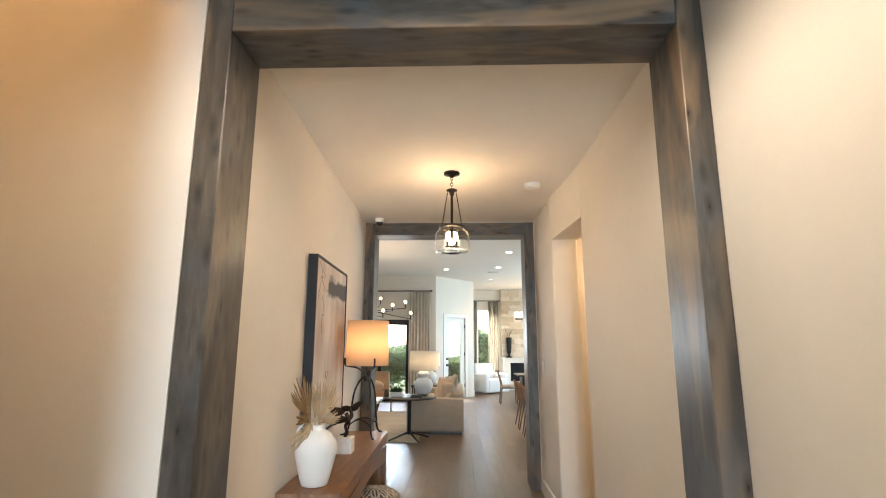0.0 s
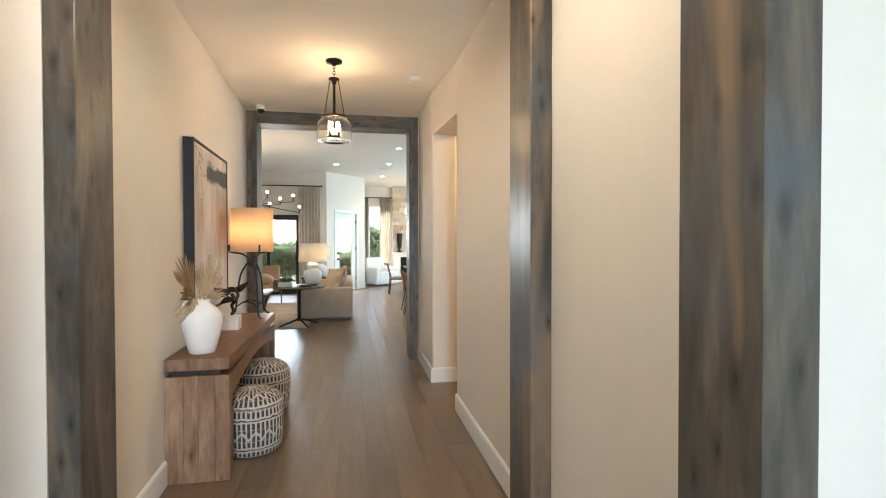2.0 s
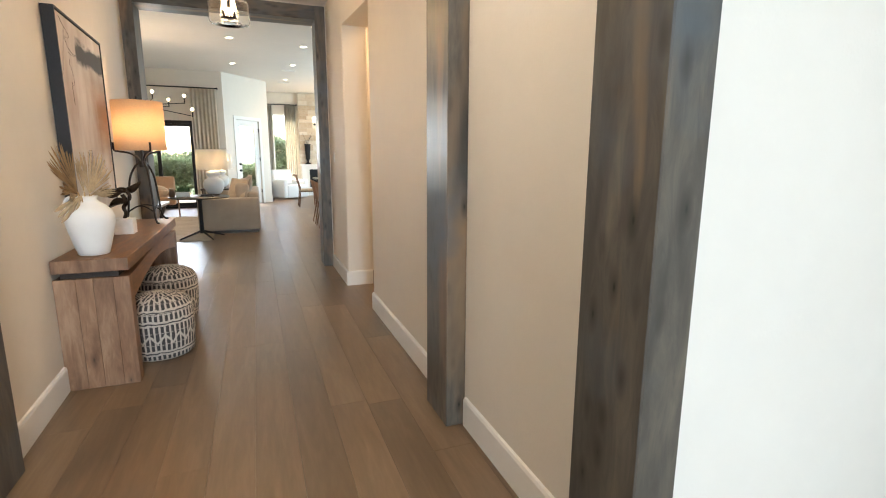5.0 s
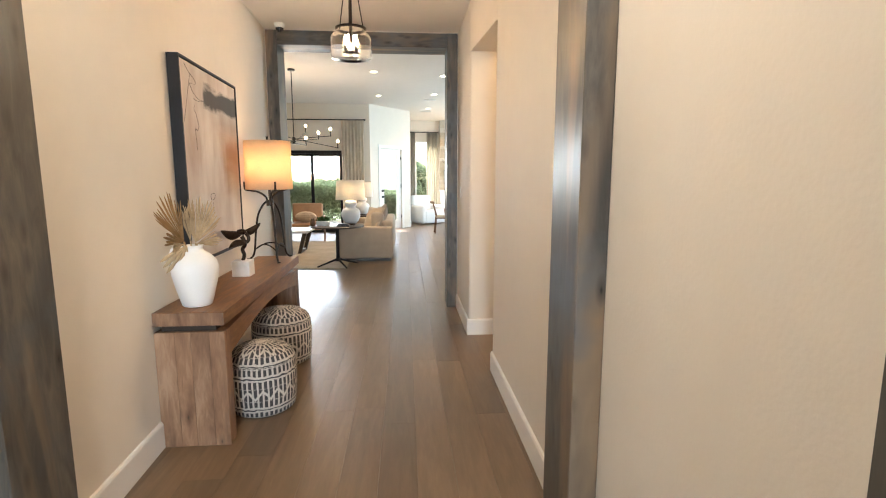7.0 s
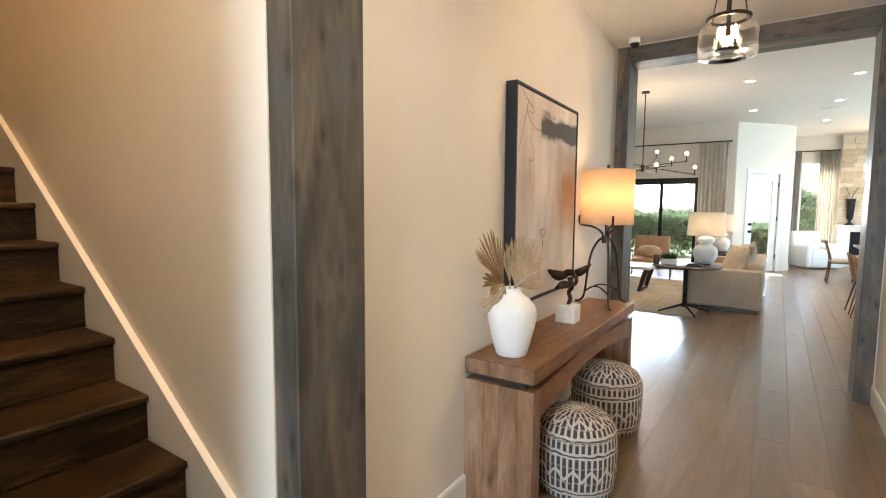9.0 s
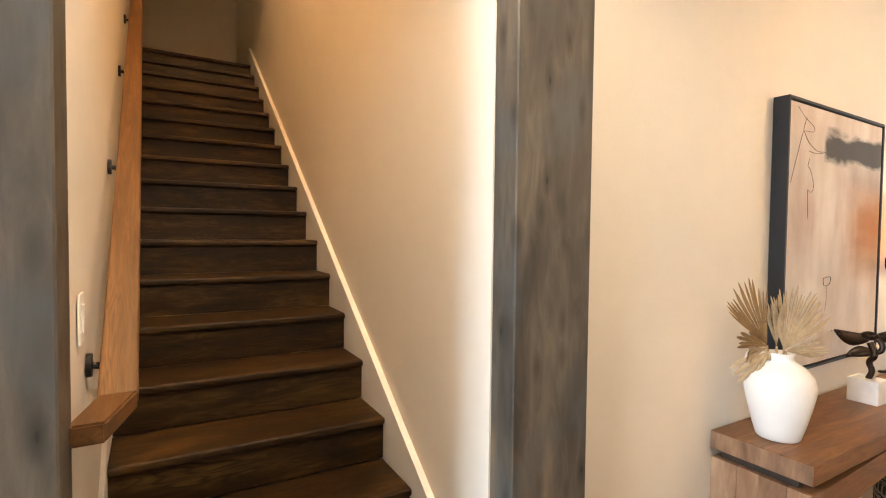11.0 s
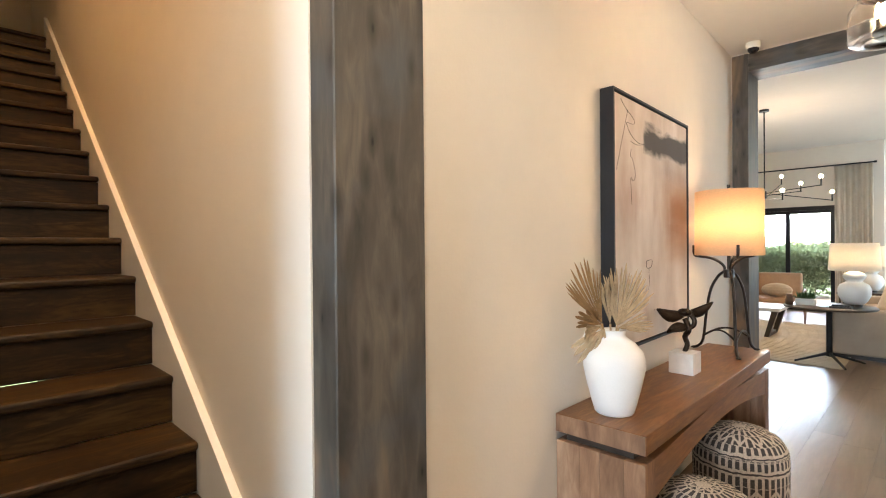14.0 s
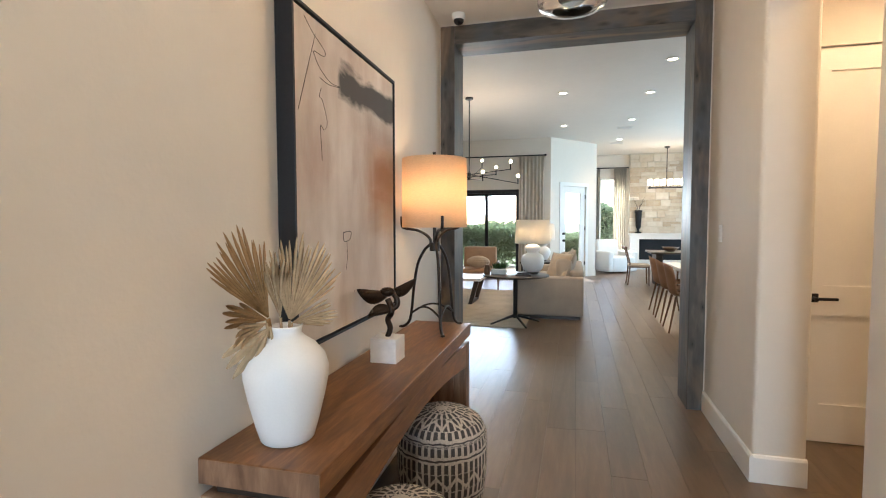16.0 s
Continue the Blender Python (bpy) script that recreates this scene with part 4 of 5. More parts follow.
def stroke(points, w=0.0028):
    part("brush_stroke", tube(B(), [(0.0603, 0.02 + a * PAINT_W, 0.02 + b * PAINT_H) for a, b in points], w * 0.7, 6), M_BLACK, art)


stroke(((0.02, 0.70), (0.07, 0.80), (0.15, 0.955)), 0.0016)
stroke(((0.07, 0.985), (0.13, 0.955), (0.22, 0.925), (0.215, 0.905), (0.14, 0.902)), 0.0016)
stroke(((0.13, 0.90), (0.18, 0.86), (0.27, 0.835), (0.36, 0.84), (0.26, 0.825), (0.18, 0.83)), 0.0018)
stroke(((0.19, 0.80), (0.175, 0.77), (0.20, 0.76), (0.235, 0.70), (0.21, 0.67), (0.18, 0.68), (0.185, 0.62), (0.19, 0.57)), 0.0014)
stroke(((0.365, 0.335), (0.44, 0.338), (0.43, 0.31), (0.375, 0.305), (0.365, 0.335)), 0.0024)
stroke(((0.40, 0.305), (0.405, 0.25), (0.39, 0.20)), 0.0013)


# pendant
pend = thing("pendant_lamp", 1.03, 2.70, CEIL, "black pendant lantern with a clear glass jar and candle bulbs, lit", "pendant lamp")
part("canopy", lathe(B(), [(0.001, -0.002), (0.068, -0.002), (0.068, -0.018), (0.03, -0.03), (0.012, -0.045), (0.001, -0.045)], 32), M_IRON, pend)
for i in range(4):
    z = -0.052 - i * 0.026
    bm = lathe(B(), [(0.010 + 0.0025 * math.cos(k * math.pi / 4), 0.0025 * math.sin(k * math.pi / 4)) for k in range(9)], 14)
    o = part("chain_link", bm, M_IRON, pend)
    o.rotation_euler, o.location, o.scale = (radians(90), 0, radians(90 * (i % 2))), (0, 0, z), (1, 1.6, 1)
part("hub", lathe(B(), [(0.001, -0.15), (0.045, -0.152), (0.047, -0.162), (0.022, -0.172), (0.018, -0.20), (0.001, -0.20)], 24), M_IRON, pend)
part("stem", cyl(B(), (0, 0, -0.19), (0, 0, -0.49), 0.011), M_IRON, pend)
for a in (30, 150, 270):
    ca, sa = math.cos(radians(a)), math.sin(radians(a))
    part("hanger", tube(B(), ((0.04 * ca, 0.04 * sa, -0.165), (0.052 * ca, 0.052 * sa, -0.22), (0.075 * ca, 0.075 * sa, -0.34), (0.10 * ca, 0.10 * sa, -0.475)), 0.004, 6), M_IRON, pend)
part("rim", lathe(B(), [(0.095, -0.488), (0.108, -0.486), (0.110, -0.472), (0.098, -0.470), (0.095, -0.488)], 40), M_IRON, pend)
jar = [(0.104, -0.480), (0.108, -0.500), (0.130, -0.520), (0.144, -0.545), (0.146, -0.60), (0.145, -0.665), (0.138, -0.682), (0.10, -0.690), (0.001, -0.690)]
inner = [(r - 0.004 if r > 0.01 else r, z + (0.004 if z < -0.68 else 0)) for r, z in jar][::-1]
gl = part("glass_jar", lathe(B(), jar + inner, 48), M_SMOKED, pend, "clear glass jar")
gl.visible_shadow = False
part("candle_plate", lathe(B(), [(0.001, -0.652), (0.058, -0.650), (0.061, -0.642), (0.02, -0.638), (0.012, -0.49), (0.001, -0.49)], 28), M_IRON, pend)
for i in range(4):
    a = radians(45 + 90 * i)
    px, py = 0.052 * math.cos(a), 0.052 * math.sin(a)
    part("candle", cyl(B(), (px, py, -0.645), (px, py, -0.598), 0.009), M_IRON, pend)
    part("bulb", lathe(B(), [(0.001, -0.598), (0.009, -0.594), (0.013, -0.575), (0.010, -0.55), (0.004, -0.53), (0.001, -0.525)], 12, (px, py)), M_BULB, pend)
lamp("POINT", "pendant_light", PENDANT_W, WARM, pose(1.03, 2.70, CEIL - 0.565), size=0.05)

smoke = thing("smoke_detector", 1.755, 3.02, CEIL, "white round smoke detector on the ceiling", "smoke detector")
part("base", lathe(B(), [(0.001, 0), (0.07, 0), (0.07, -0.014), (0.001, -0.014)], 32), M_PLASTIC, smoke)
part("cover", lathe(B(), [(0.064, -0.014), (0.066, -0.034), (0.045, -0.044), (0.001, -0.046)], 32), M_PLASTIC, smoke)

dome = thing("security_camera", 0.17, 4.25, CEIL, "white dome security camera on the ceiling", "security camera")
part("housing", lathe(B(), [(0.001, 0), (0.05, 0), (0.05, -0.035), (0.045, -0.045), (0.001, -0.045)], 28), M_PLASTIC, dome)
bm = B()
ball(bm, (0, 0, -0.045), 0.04, (1, 1, 0.95), 20)
part("lens_dome", bm, M_DARKGLASS, dome)


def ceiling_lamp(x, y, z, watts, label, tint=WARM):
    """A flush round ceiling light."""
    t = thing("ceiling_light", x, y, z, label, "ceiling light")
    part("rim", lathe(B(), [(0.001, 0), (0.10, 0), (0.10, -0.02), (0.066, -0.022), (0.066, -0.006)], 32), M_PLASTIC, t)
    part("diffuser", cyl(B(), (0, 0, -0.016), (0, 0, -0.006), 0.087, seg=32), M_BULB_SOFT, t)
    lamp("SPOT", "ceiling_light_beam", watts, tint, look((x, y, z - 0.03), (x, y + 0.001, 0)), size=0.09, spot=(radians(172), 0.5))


# Vestibule, foyer and stairwell lights are unseen, added to brighten walls and stairs.
ceiling_lamp(1.0, -0.05, CEIL, VEST_W, "flush round ceiling light, unseen, added to brighten the vestibule", SOFT_WHITE)
ceiling_lamp(2.95, 3.2, CEIL, PASSAGE_W, "flush round warm ceiling light in the side passage")
ceiling_lamp(1.2, -2.8, CEIL, FOYER_W, "flush round ceiling light, unseen, added to brighten the foyer", SOFT_WHITE)
ceiling_lamp(-0.7, -0.02, UP, STAIR_W, "flush round amber ceiling light, unseen, added to brighten the stairwell", AMBER)

# ---- living room things ----
sofa = thing("sofa", 0.674, 7.68, 0, "oatmeal upholstered sofa with loose tan cushions on a dark plinth", "sofa")
part("plinth", box(B(), -0.44, 0.46, 0.05, 2.25, 0.0, 0.045), M_DARKWOOD, sofa)
part("base", box(B(), -0.5, 0.5, 0.02, 2.3, 0.045, 0.36, 0.03, 3), M_LINEN, sofa)
for y0 in (0.0, 2.12):
    smooth(part("arm", box(B(), -0.5, 0.5, y0, y0 + 0.2, 0.05, 0.61, 0.03, 3), M_LINEN, sofa))
smooth(part("backrest", box(B(), 0.30, 0.505, 0.19, 2.13, 0.30, 0.70, 0.05, 3), M_LINEN, sofa))
for y0 in (0.21, 1.17):
    smooth(part("seat_cushion", box(B(), -0.5, 0.30, y0, y0 + 0.94, 0.36, 0.50, 0.05, 3), M_LINEN, sofa))
    smooth(part("back_cushion", box(B(), 0.10, 0.34, y0 + 0.01, y0 + 0.93, 0.50, 0.86, 0.08, 3), M_LINEN, sofa))


def pillow(x, y, z, s, turn, tilt, material, label):
    t = thing("throw_pillow", x, y, z, label, "pillow", "sofa pillows", turn=turn)
    bm = B()
    n = 10
    for sg in (1, -1):
        grid = []
        for i in range(n + 1):
            row = []
            for j in range(n + 1):
                u, v = i / n * 2 - 1, j / n * 2 - 1
                puff = 0.085 * (1 - abs(u) ** 2.6) * (1 - abs(v) ** 2.6)
                pinch = 1 - 0.06 * (1 - abs(u)) * abs(v) - 0.06 * (1 - abs(v)) * abs(u)
                p = Vector((sg * puff, u * s / 2 * pinch, v * s / 2 * pinch + s / 2))
                p = Matrix.Rotation(radians(tilt), 3, "Y") @ p
                row.append(bm.verts.new(p))
            grid.append(row)
        for i in range(n):
            for j in range(n):
                bm.faces.new((grid[i][j], grid[i + 1][j], grid[i + 1][j + 1], grid[i][j + 1])).smooth = True
    bmesh.ops.remove_doubles(bm, verts=bm.verts, dist=0.001)
    part("cushion", bm, material, t)
    return t


pillow(0.739, 8.02, 0.49, 0.48, 40, 22, M_PILLOW, "tan square throw pillow on the sofa")
pillow(0.882, 8.22, 0.50, 0.52, 8, 18, M_LINEN, "pale square throw pillow on the sofa")
pillow(0.767, 8.75, 0.49, 0.46, -10, 20, M_PILLOW, "tan throw pillow further along the sofa")


def ceramic_lamp(x, y, z, label):
    t = thing("table_lamp", x, y, z, label, "table lamp", "white ceramic lamps by the sofa")
    part("foot", cyl(B(), (0, 0, 0), (0, 0, 0.03), 0.075, seg=28), M_DARKWOOD, t)
    part("body", lathe(B(), [(0.001, 0.03), (0.09, 0.03), (0.125, 0.07), (0.155, 0.14), (0.158, 0.20), (0.135, 0.255), (0.085, 0.285), (0.07, 0.30), (0.10, 0.33), (0.11, 0.36), (0.09, 0.39), (0.05, 0.405), (0.03, 0.44), (0.001, 0.44)], 36), M_CERAMIC, t)
    part("shade", lathe(B(), [(0.245, 0.42), (0.225, 0.74), (0.221, 0.74), (0.241, 0.42), (0.245, 0.42)], 44), M_SHADE_W, t, "ivory linen drum shade")
    bm = B()
    for a in (0, 60, 120):
        ca, sa = math.cos(radians(a)) * 0.222, math.sin(radians(a)) * 0.222
        cyl(bm, (-ca, -sa, 0.73), (ca, sa, 0.73), 0.002, seg=6)
    cyl(bm, (0, 0, 0.43), (0, 0, 0.73), 0.004, seg=8)
    part("shade_spider", bm, M_IRON, t)
    part("bulb", ball(B(), (0, 0, 0.58), 0.03), M_BULB, t)
    lamp("POINT", "ceramic_lamp_light", 1.3, WARM, pose(x, y, z + 0.54), size=0.05)
    return t


rt = thing("side_table", 0.27, 7.2, 0.012, "round black side table on a splayed four-foot base beside the sofa", "side table")
part("tabletop", lathe(B(), [(0.001, 0.655), (0.44, 0.655), (0.45, 0.662), (0.45, 0.674), (0.44, 0.68), (0.001, 0.68)], 56), M_DARKWOOD, rt)
part("column", lathe(B(), [(0.001, 0.08), (0.035, 0.08), (0.028, 0.2), (0.03, 0.60), (0.06, 0.655), (0.001, 0.655)], 16), M_BLACK, rt)
for i in range(4):
    a = radians(30 + 90 * i)
    part("foot", tube(B(), ((0, 0, 0.12), (0.12 * math.cos(a), 0.12 * math.sin(a), 0.085), (0.36 * math.cos(a), 0.36 * math.sin(a), 0.012)), 0.022, 8, 0.011), M_BLACK, rt)
ceramic_lamp(0.491, 7.3, 0.692, "white gourd-shaped ceramic lamp with ivory shade on the round table")
tray = thing("book_stack", 0.398, 7.02, 0.692, "small dark book stack on the round table", "books")
part("book", box(B(), -0.10, 0.10, -0.07, 0.07, 0, 0.022, 0.002), M_DARKWOOD, tray)
part("book", box(B(), -0.08, 0.08, -0.055, 0.055, 0.022, 0.04, 0.002), M_BLACK, tray)
planter = thing("potted_plant", 0.05, 7.15, 0.692, "low white bowl with green succulents on the round table", "potted plant")
part("pot", box(B(), -0.10, 0.10, -0.06, 0.06, 0, 0.075, 0.012, 2), M_CERAMIC, planter)
rl = random.Random(3)
bm = B()
for _ in range(170):
    a, q = rl.uniform(0, 6.283), rl.uniform(0.2, 1.3)
    base = Vector((rl.uniform(-0.08, 0.08), rl.uniform(-0.04, 0.04), 0.07))
    d = Vector((math.cos(a) * math.cos(q), math.sin(a) * math.cos(q), math.sin(q)))
    s = d.cross(Vector((0, 0, 1))).normalized() * 0.008
    tip = base + d * rl.uniform(0.06, 0.13)
    mid = base + d * 0.05
    bm.faces.new([bm.verts.new(p) for p in (base, mid + s, tip, mid - s)])
tagged(part("leaves", bm, M_PLANT, planter), kind="stuff")
bottle = thing("vase", -0.101, 7.08, 0.692, "small brown wooden vase on the round table", "vase")
part("body", lathe(B(), [(0.001, 0), (0.04, 0), (0.045, 0.06), (0.03, 0.11), (0.035, 0.13), (0.001, 0.13)], 18), M_CHAIRWOOD, bottle)

st = thing("side_table", 0.365, 10.35, 0, "dark wooden side table past the sofa", "side table")
part("tabletop", box(B(), -0.35, 0.35, -0.28, 0.28, 0.60, 0.635, 0.004), M_DARKWOOD, st)
for sx in (-0.31, 0.31):
    for sy in (-0.24, 0.24):
        part("leg", cyl(B(), (sx, sy, 0), (sx, sy, 0.60), 0.018), M_DARKWOOD, st)
ceramic_lamp(0.425, 10.35, 0.636, "white ceramic lamp with ivory shade on the far side table")

rug = thing("rug", -1.572, 6.95, 0.002, "cream flat-woven rug with fine ribs under the seating", "rug")
bm = B()
n = 70
for i in range(n):
    y0, y1 = 3.6 * i / n, 3.6 * (i + 1) / n
    box(bm, -2.0, 1.99, y0, y1 - 0.004, 0, 0.010 + 0.002 * (i % 2))
part("weave", bm, M_RUG, rug)

ct = thing("coffee_table", -1.091, 8.9, 0.014, "white-topped coffee table on angled dark wooden legs", "coffee table")
part("tabletop", box(B(), -0.62, 0.62, -0.38, 0.38, 0.40, 0.45, 0.006, 2), M_WHITETOP, ct)
for sx in (-1, 1):
    bm = B()
    prism(bm, ((sx * 0.40, 0.0), (sx * 0.46, 0.0), (sx * 0.58, 0.40), (sx * 0.50, 0.40)), "Y", -0.30, -0.22)
    prism(bm, ((sx * 0.40, 0.0), (sx * 0.46, 0.0), (sx * 0.58, 0.40), (sx * 0.50, 0.40)), "Y", 0.22, 0.30)
    box(bm, min(sx * 0.40, sx * 0.46), max(sx * 0.40, sx * 0.46), -0.22, 0.22, 0.0, 0.05)
    part("leg_frame", bm, M_DARKWOOD, ct)

ac = thing("armchair", -0.911, 10.75, 0.002, "tan leather lounge chair with wooden arms facing the sofa", "armchair", turn=8)
smooth(part("seat", box(B(), -0.36, 0.36, -0.36, 0.34, 0.28, 0.44, 0.05, 3), M_LEATHER, ac))
bk = part("backrest", box(B(), -0.36, 0.36, -0.07, 0.07, 0.0, 0.50, 0.05, 3), M_LEATHER, ac)
bk.location, bk.rotation_euler = (0, 0.34, 0.38), (radians(-14), 0, 0)
smooth(bk)
for sx in (-0.40, 0.40):
    part("arm", tube(B(), ((sx, -0.34, 0.42), (sx, -0.30, 0.56), (sx, 0.05, 0.58), (sx, 0.36, 0.52)), 0.024, 8), M_CHAIRWOOD, ac)
    for sy in (-0.32, 0.34):
        part("leg", cyl(B(), (sx, sy, 0), (sx * 0.97, sy * 0.95, 0.44), 0.013, 0.022), M_CHAIRWOOD, ac)
pl = thing("throw_pillow", -0.912, 10.62, 0.445, "round tan cushion on the leather chair", "pillow")
part("cushion", ball(B(), (0, 0, 0.13), 0.2, (1.25, 0.45, 0.65), 16), M_PILLOW, pl)


def branch_chandelier(x, y, label):
    t = thing("chandelier", x, y, LCEIL, label, "chandelier")
    part("canopy", cyl(B(), (0, 0, -0.03), (0, 0, 0), 0.065, seg=24), M_BLACK, t)
    part("rod", cyl(B(), (0, 0, -1.25), (0, 0, -0.03), 0.009), M_BLACK, t)
    part("hub", cyl(B(), (0, 0, -1.34), (0, 0, -1.22), 0.028), M_BLACK, t)
    for i in range(10):
        a = radians(36 * i + 11)
        ln = (0.80, 0.56, 0.70)[i % 3]
        z0, z1 = -1.25 - 0.04 * (i % 3), (-1.40, -1.22, -1.06, -1.32)[i % 4]
        ca, sa = math.cos(a), math.sin(a)
        bm = B()
        tube(bm, ((0, 0, z0), (ca * ln * 0.5, sa * ln * 0.5, (z0 + z1) / 2), (ca * ln, sa * ln, z1)), 0.007, 6)
        cyl(bm, (ca * ln, sa * ln, z1 - 0.012), (ca * ln, sa * ln, z1 + 0.10), 0.010, seg=10)
        arm = part("arm", bm, M_BLACK, t)
        part("bulb", ball(B(), (ca * ln, sa * ln, z1 + 0.120), 0.026, (1, 1, 1.1), 12), M_BULB, arm)
    return t


branch_chandelier(-0.655, 8.5, "black branching chandelier with round glowing bulbs")
lamp("POINT", "chandelier_light", 6, WARM, pose(-0.655, 8.5, 2.35), size=0.3)

for i, (x, y) in enumerate(((0.836, 8.6), (0.785, 11.3), (2.201, 7.29), (2.159, 8.89), (2.102, 11.0), (2.069, 13.4))):
    t = thing("downlight", x, y, LCEIL, "round white recessed ceiling downlight, lit", "downlight", "recessed ceiling lights")
    part("trim_ring", lathe(B(), [(0.055, -0.002), (0.085, -0.002), (0.085, -0.008), (0.055, -0.010), (0.055, -0.002)], 28), M_PLASTIC, t)
    part("diffuser", cyl(B(), (0, 0, -0.006), (0, 0, -0.001), 0.055, seg=28), M_CAN, t)
    lamp("SPOT", "downlight_beam", 10, WARM, look((x, y, LCEIL - 0.012), (x, y + 0.001, 0)), size=0.05, spot=(radians(115), 0.6))
for x, y in ((2.042, 11.85), (2.035, 14.0)):
    t = thing("ceiling_vent", x, y, LCEIL, "white slotted ceiling air vent", "air vent")
    part("frame", box(B(), -0.17, 0.17, -0.10, 0.10, -0.008, -0.001, 0.002), M_PLASTIC, t)
    for k in range(5):
        part("slat", box(B(), -0.15, 0.15, -0.082 + k * 0.036, -0.060 + k * 0.036, -0.014, -0.008), M_PLASTIC, t)

# ---- fireplace ----
fp = thing("fireplace", 4.129, 16.2, 0, "white fireplace surround with a black firebox under cream stone", "fireplace")
part("chimney_core", box(B(), -1.53, 1.5, 0.02, 0.2, 1.075, LCEIL), M_MORTAR, fp)
for b in ((-1.5, -1.25, -0.12, 0.2, 0, 0.90), (1.25, 1.5, -0.12, 0.2, 0, 0.90), (-1.5, 1.5, -0.12, 0.2, 0.90, 1.02)):
    part("surround", box(B(), *b, bevel=0.004), M_TRIM, fp)
part("mantel_shelf", box(B(), -1.56, 1.56, -0.16, 0.02, 1.02, 1.075, 0.004), M_TRIM, fp)
part("hearth_panel", box(B(), -1.25, 1.25, -0.06, 0.0, 0, 0.28), M_TRIM, fp)
part("firebox", box(B(), -1.25, 1.25, 0.10, 0.19, 0.28, 0.90), M_BLACK, fp)
rs = random.Random(5)
z = 1.08
while z < LCEIL - 0.05:
    h = min(rs.choice((0.11, 0.15, 0.19, 0.22)), LCEIL - 0.004 - z)
    x = -1.53
    while x < 1.49:
        w = min(rs.uniform(0.18, 0.46), 1.5 - x)
        if 1.5 - x - w < 0.1:
            w = 1.5 - x
        cuts = [(z, h)] if h < 0.14 or rs.random() < 0.55 else [(z, h * 0.45), (z + h * 0.45, h * 0.55)]
        for za, ha in cuts:
            d = rs.uniform(0.02, 0.045)
            part("stone", box(B(), x + 0.004, x + w - 0.004, -d + 0.02, 0.022, za + 0.004, za + ha - 0.004, 0.008), M_STONE, fp)
        x += w
    z += h
urn = thing("urn", 2.848, 16.12, 1.0755, "tall black footed urn with twigs on the mantel", "urn")
part("body", lathe(B(), [(0.001, 0), (0.10, 0), (0.10, 0.02), (0.03, 0.06), (0.03, 0.11), (0.07, 0.18), (0.085, 0.42), (0.095, 0.62), (0.11, 0.68), (0.10, 0.68), (0.085, 0.62), (0.001, 0.6)], 24), M_BLACK, urn)
for i in range(9):
    a = rs.uniform(0, 6.28)
    part("twig", tube(B(), ((0, 0, 0.6), (0.05 * math.cos(a), 0.05 * math.sin(a), 0.8), (0.16 * math.cos(a), 0.12 * math.sin(a), rs.uniform(0.92, 1.08))), 0.004, 5, 0.002), M_DARKWOOD, urn)

ring = thing("chandelier", 3.416, 15.0, LCEIL, "black bar chandelier with white glass cups, lit", "chandelier")
part("canopy", cyl(B(), (0, 0, -0.03), (0, 0, 0), 0.07, seg=20), M_BLACK, ring)
part("rod", cyl(B(), (0, 0, -1.08), (0, 0, -0.03), 0.01), M_BLACK, ring)
part("bar", box(B(), -0.46, 0.46, -0.02, 0.02, -1.12, -1.08), M_BLACK, ring)
for i in range(6):
    x = -0.42 + 0.168 * i
    for sy in (-0.09, 0.09):
        arm = part("arm", tube(B(), ((x, 0, -1.10), (x, sy, -1.12), (x, sy, -1.03)), 0.007, 6), M_BLACK, ring)
        part("cup", cyl(B(), (x, sy, -1.03), (x, sy, -0.88), 0.045, 0.05, 14), M_BULB_SOFT, arm)
lamp("POINT", "nook_chandelier_light", 8, WARM, pose(3.413, 14.7, 2.2), size=0.3)

for x, y, turn in ((2.137, 15.1, 35),):
    t = thing("armchair", x, y, 0, "white slipcovered armchair by the fireplace", "armchair", "", turn=turn)
    smooth(part("seat", box(B(), -0.38, 0.38, -0.38, 0.34, 0.04, 0.45, 0.05, 3), M_SLIP, t))
    bkr = part("backrest", box(B(), -0.38, 0.38, -0.09, 0.09, 0, 0.52, 0.07, 3), M_SLIP, t)
    bkr.location, bkr.rotation_euler = (0, 0.33, 0.40), (radians(-10), 0, 0)
    smooth(bkr)
    for sx in (-0.40, 0.40):
        smooth(part("arm", box(B(), sx - 0.09, sx + 0.09, -0.36, 0.36, 0.04, 0.60, 0.06, 3), M_SLIP, t))

# ---- dining things ----


def wood_chair(x, y, turn, label):
    t = thing("dining_chair", x, y, 0, label, "chair", "wooden chairs", turn=turn)
    part("seat", box(B(), -0.22, 0.22, -0.22, 0.22, 0.42, 0.47, 0.02, 2), M_PILLOW, t)
    for sx in (-0.20, 0.20):
        part("leg", cyl(B(), (sx, -0.20, 0), (sx, -0.19, 0.43), 0.013, 0.02), M_CHAIRWOOD, t)
        part("back_post", tube(B(), ((sx, 0.24, 0), (sx, 0.20, 0.44), (sx, 0.24, 0.66), (sx * 1.02, 0.30, 0.86)), 0.016, 8), M_CHAIRWOOD, t)
        part("side_rail", cyl(B(), (sx, -0.19, 0.41), (sx, 0.20, 0.41), 0.014), M_CHAIRWOOD, t)
    part("top_rail", tube(B(), ((-0.22, 0.29, 0.83), (0, 0.34, 0.84), (0.22, 0.29, 0.83)), 0.032, 8), M_CHAIRWOOD, t)
    part("mid_rail", tube(B(), ((-0.20, 0.25, 0.68), (0, 0.28, 0.68), (0.20, 0.25, 0.68)), 0.014, 8), M_CHAIRWOOD, t)
    return t


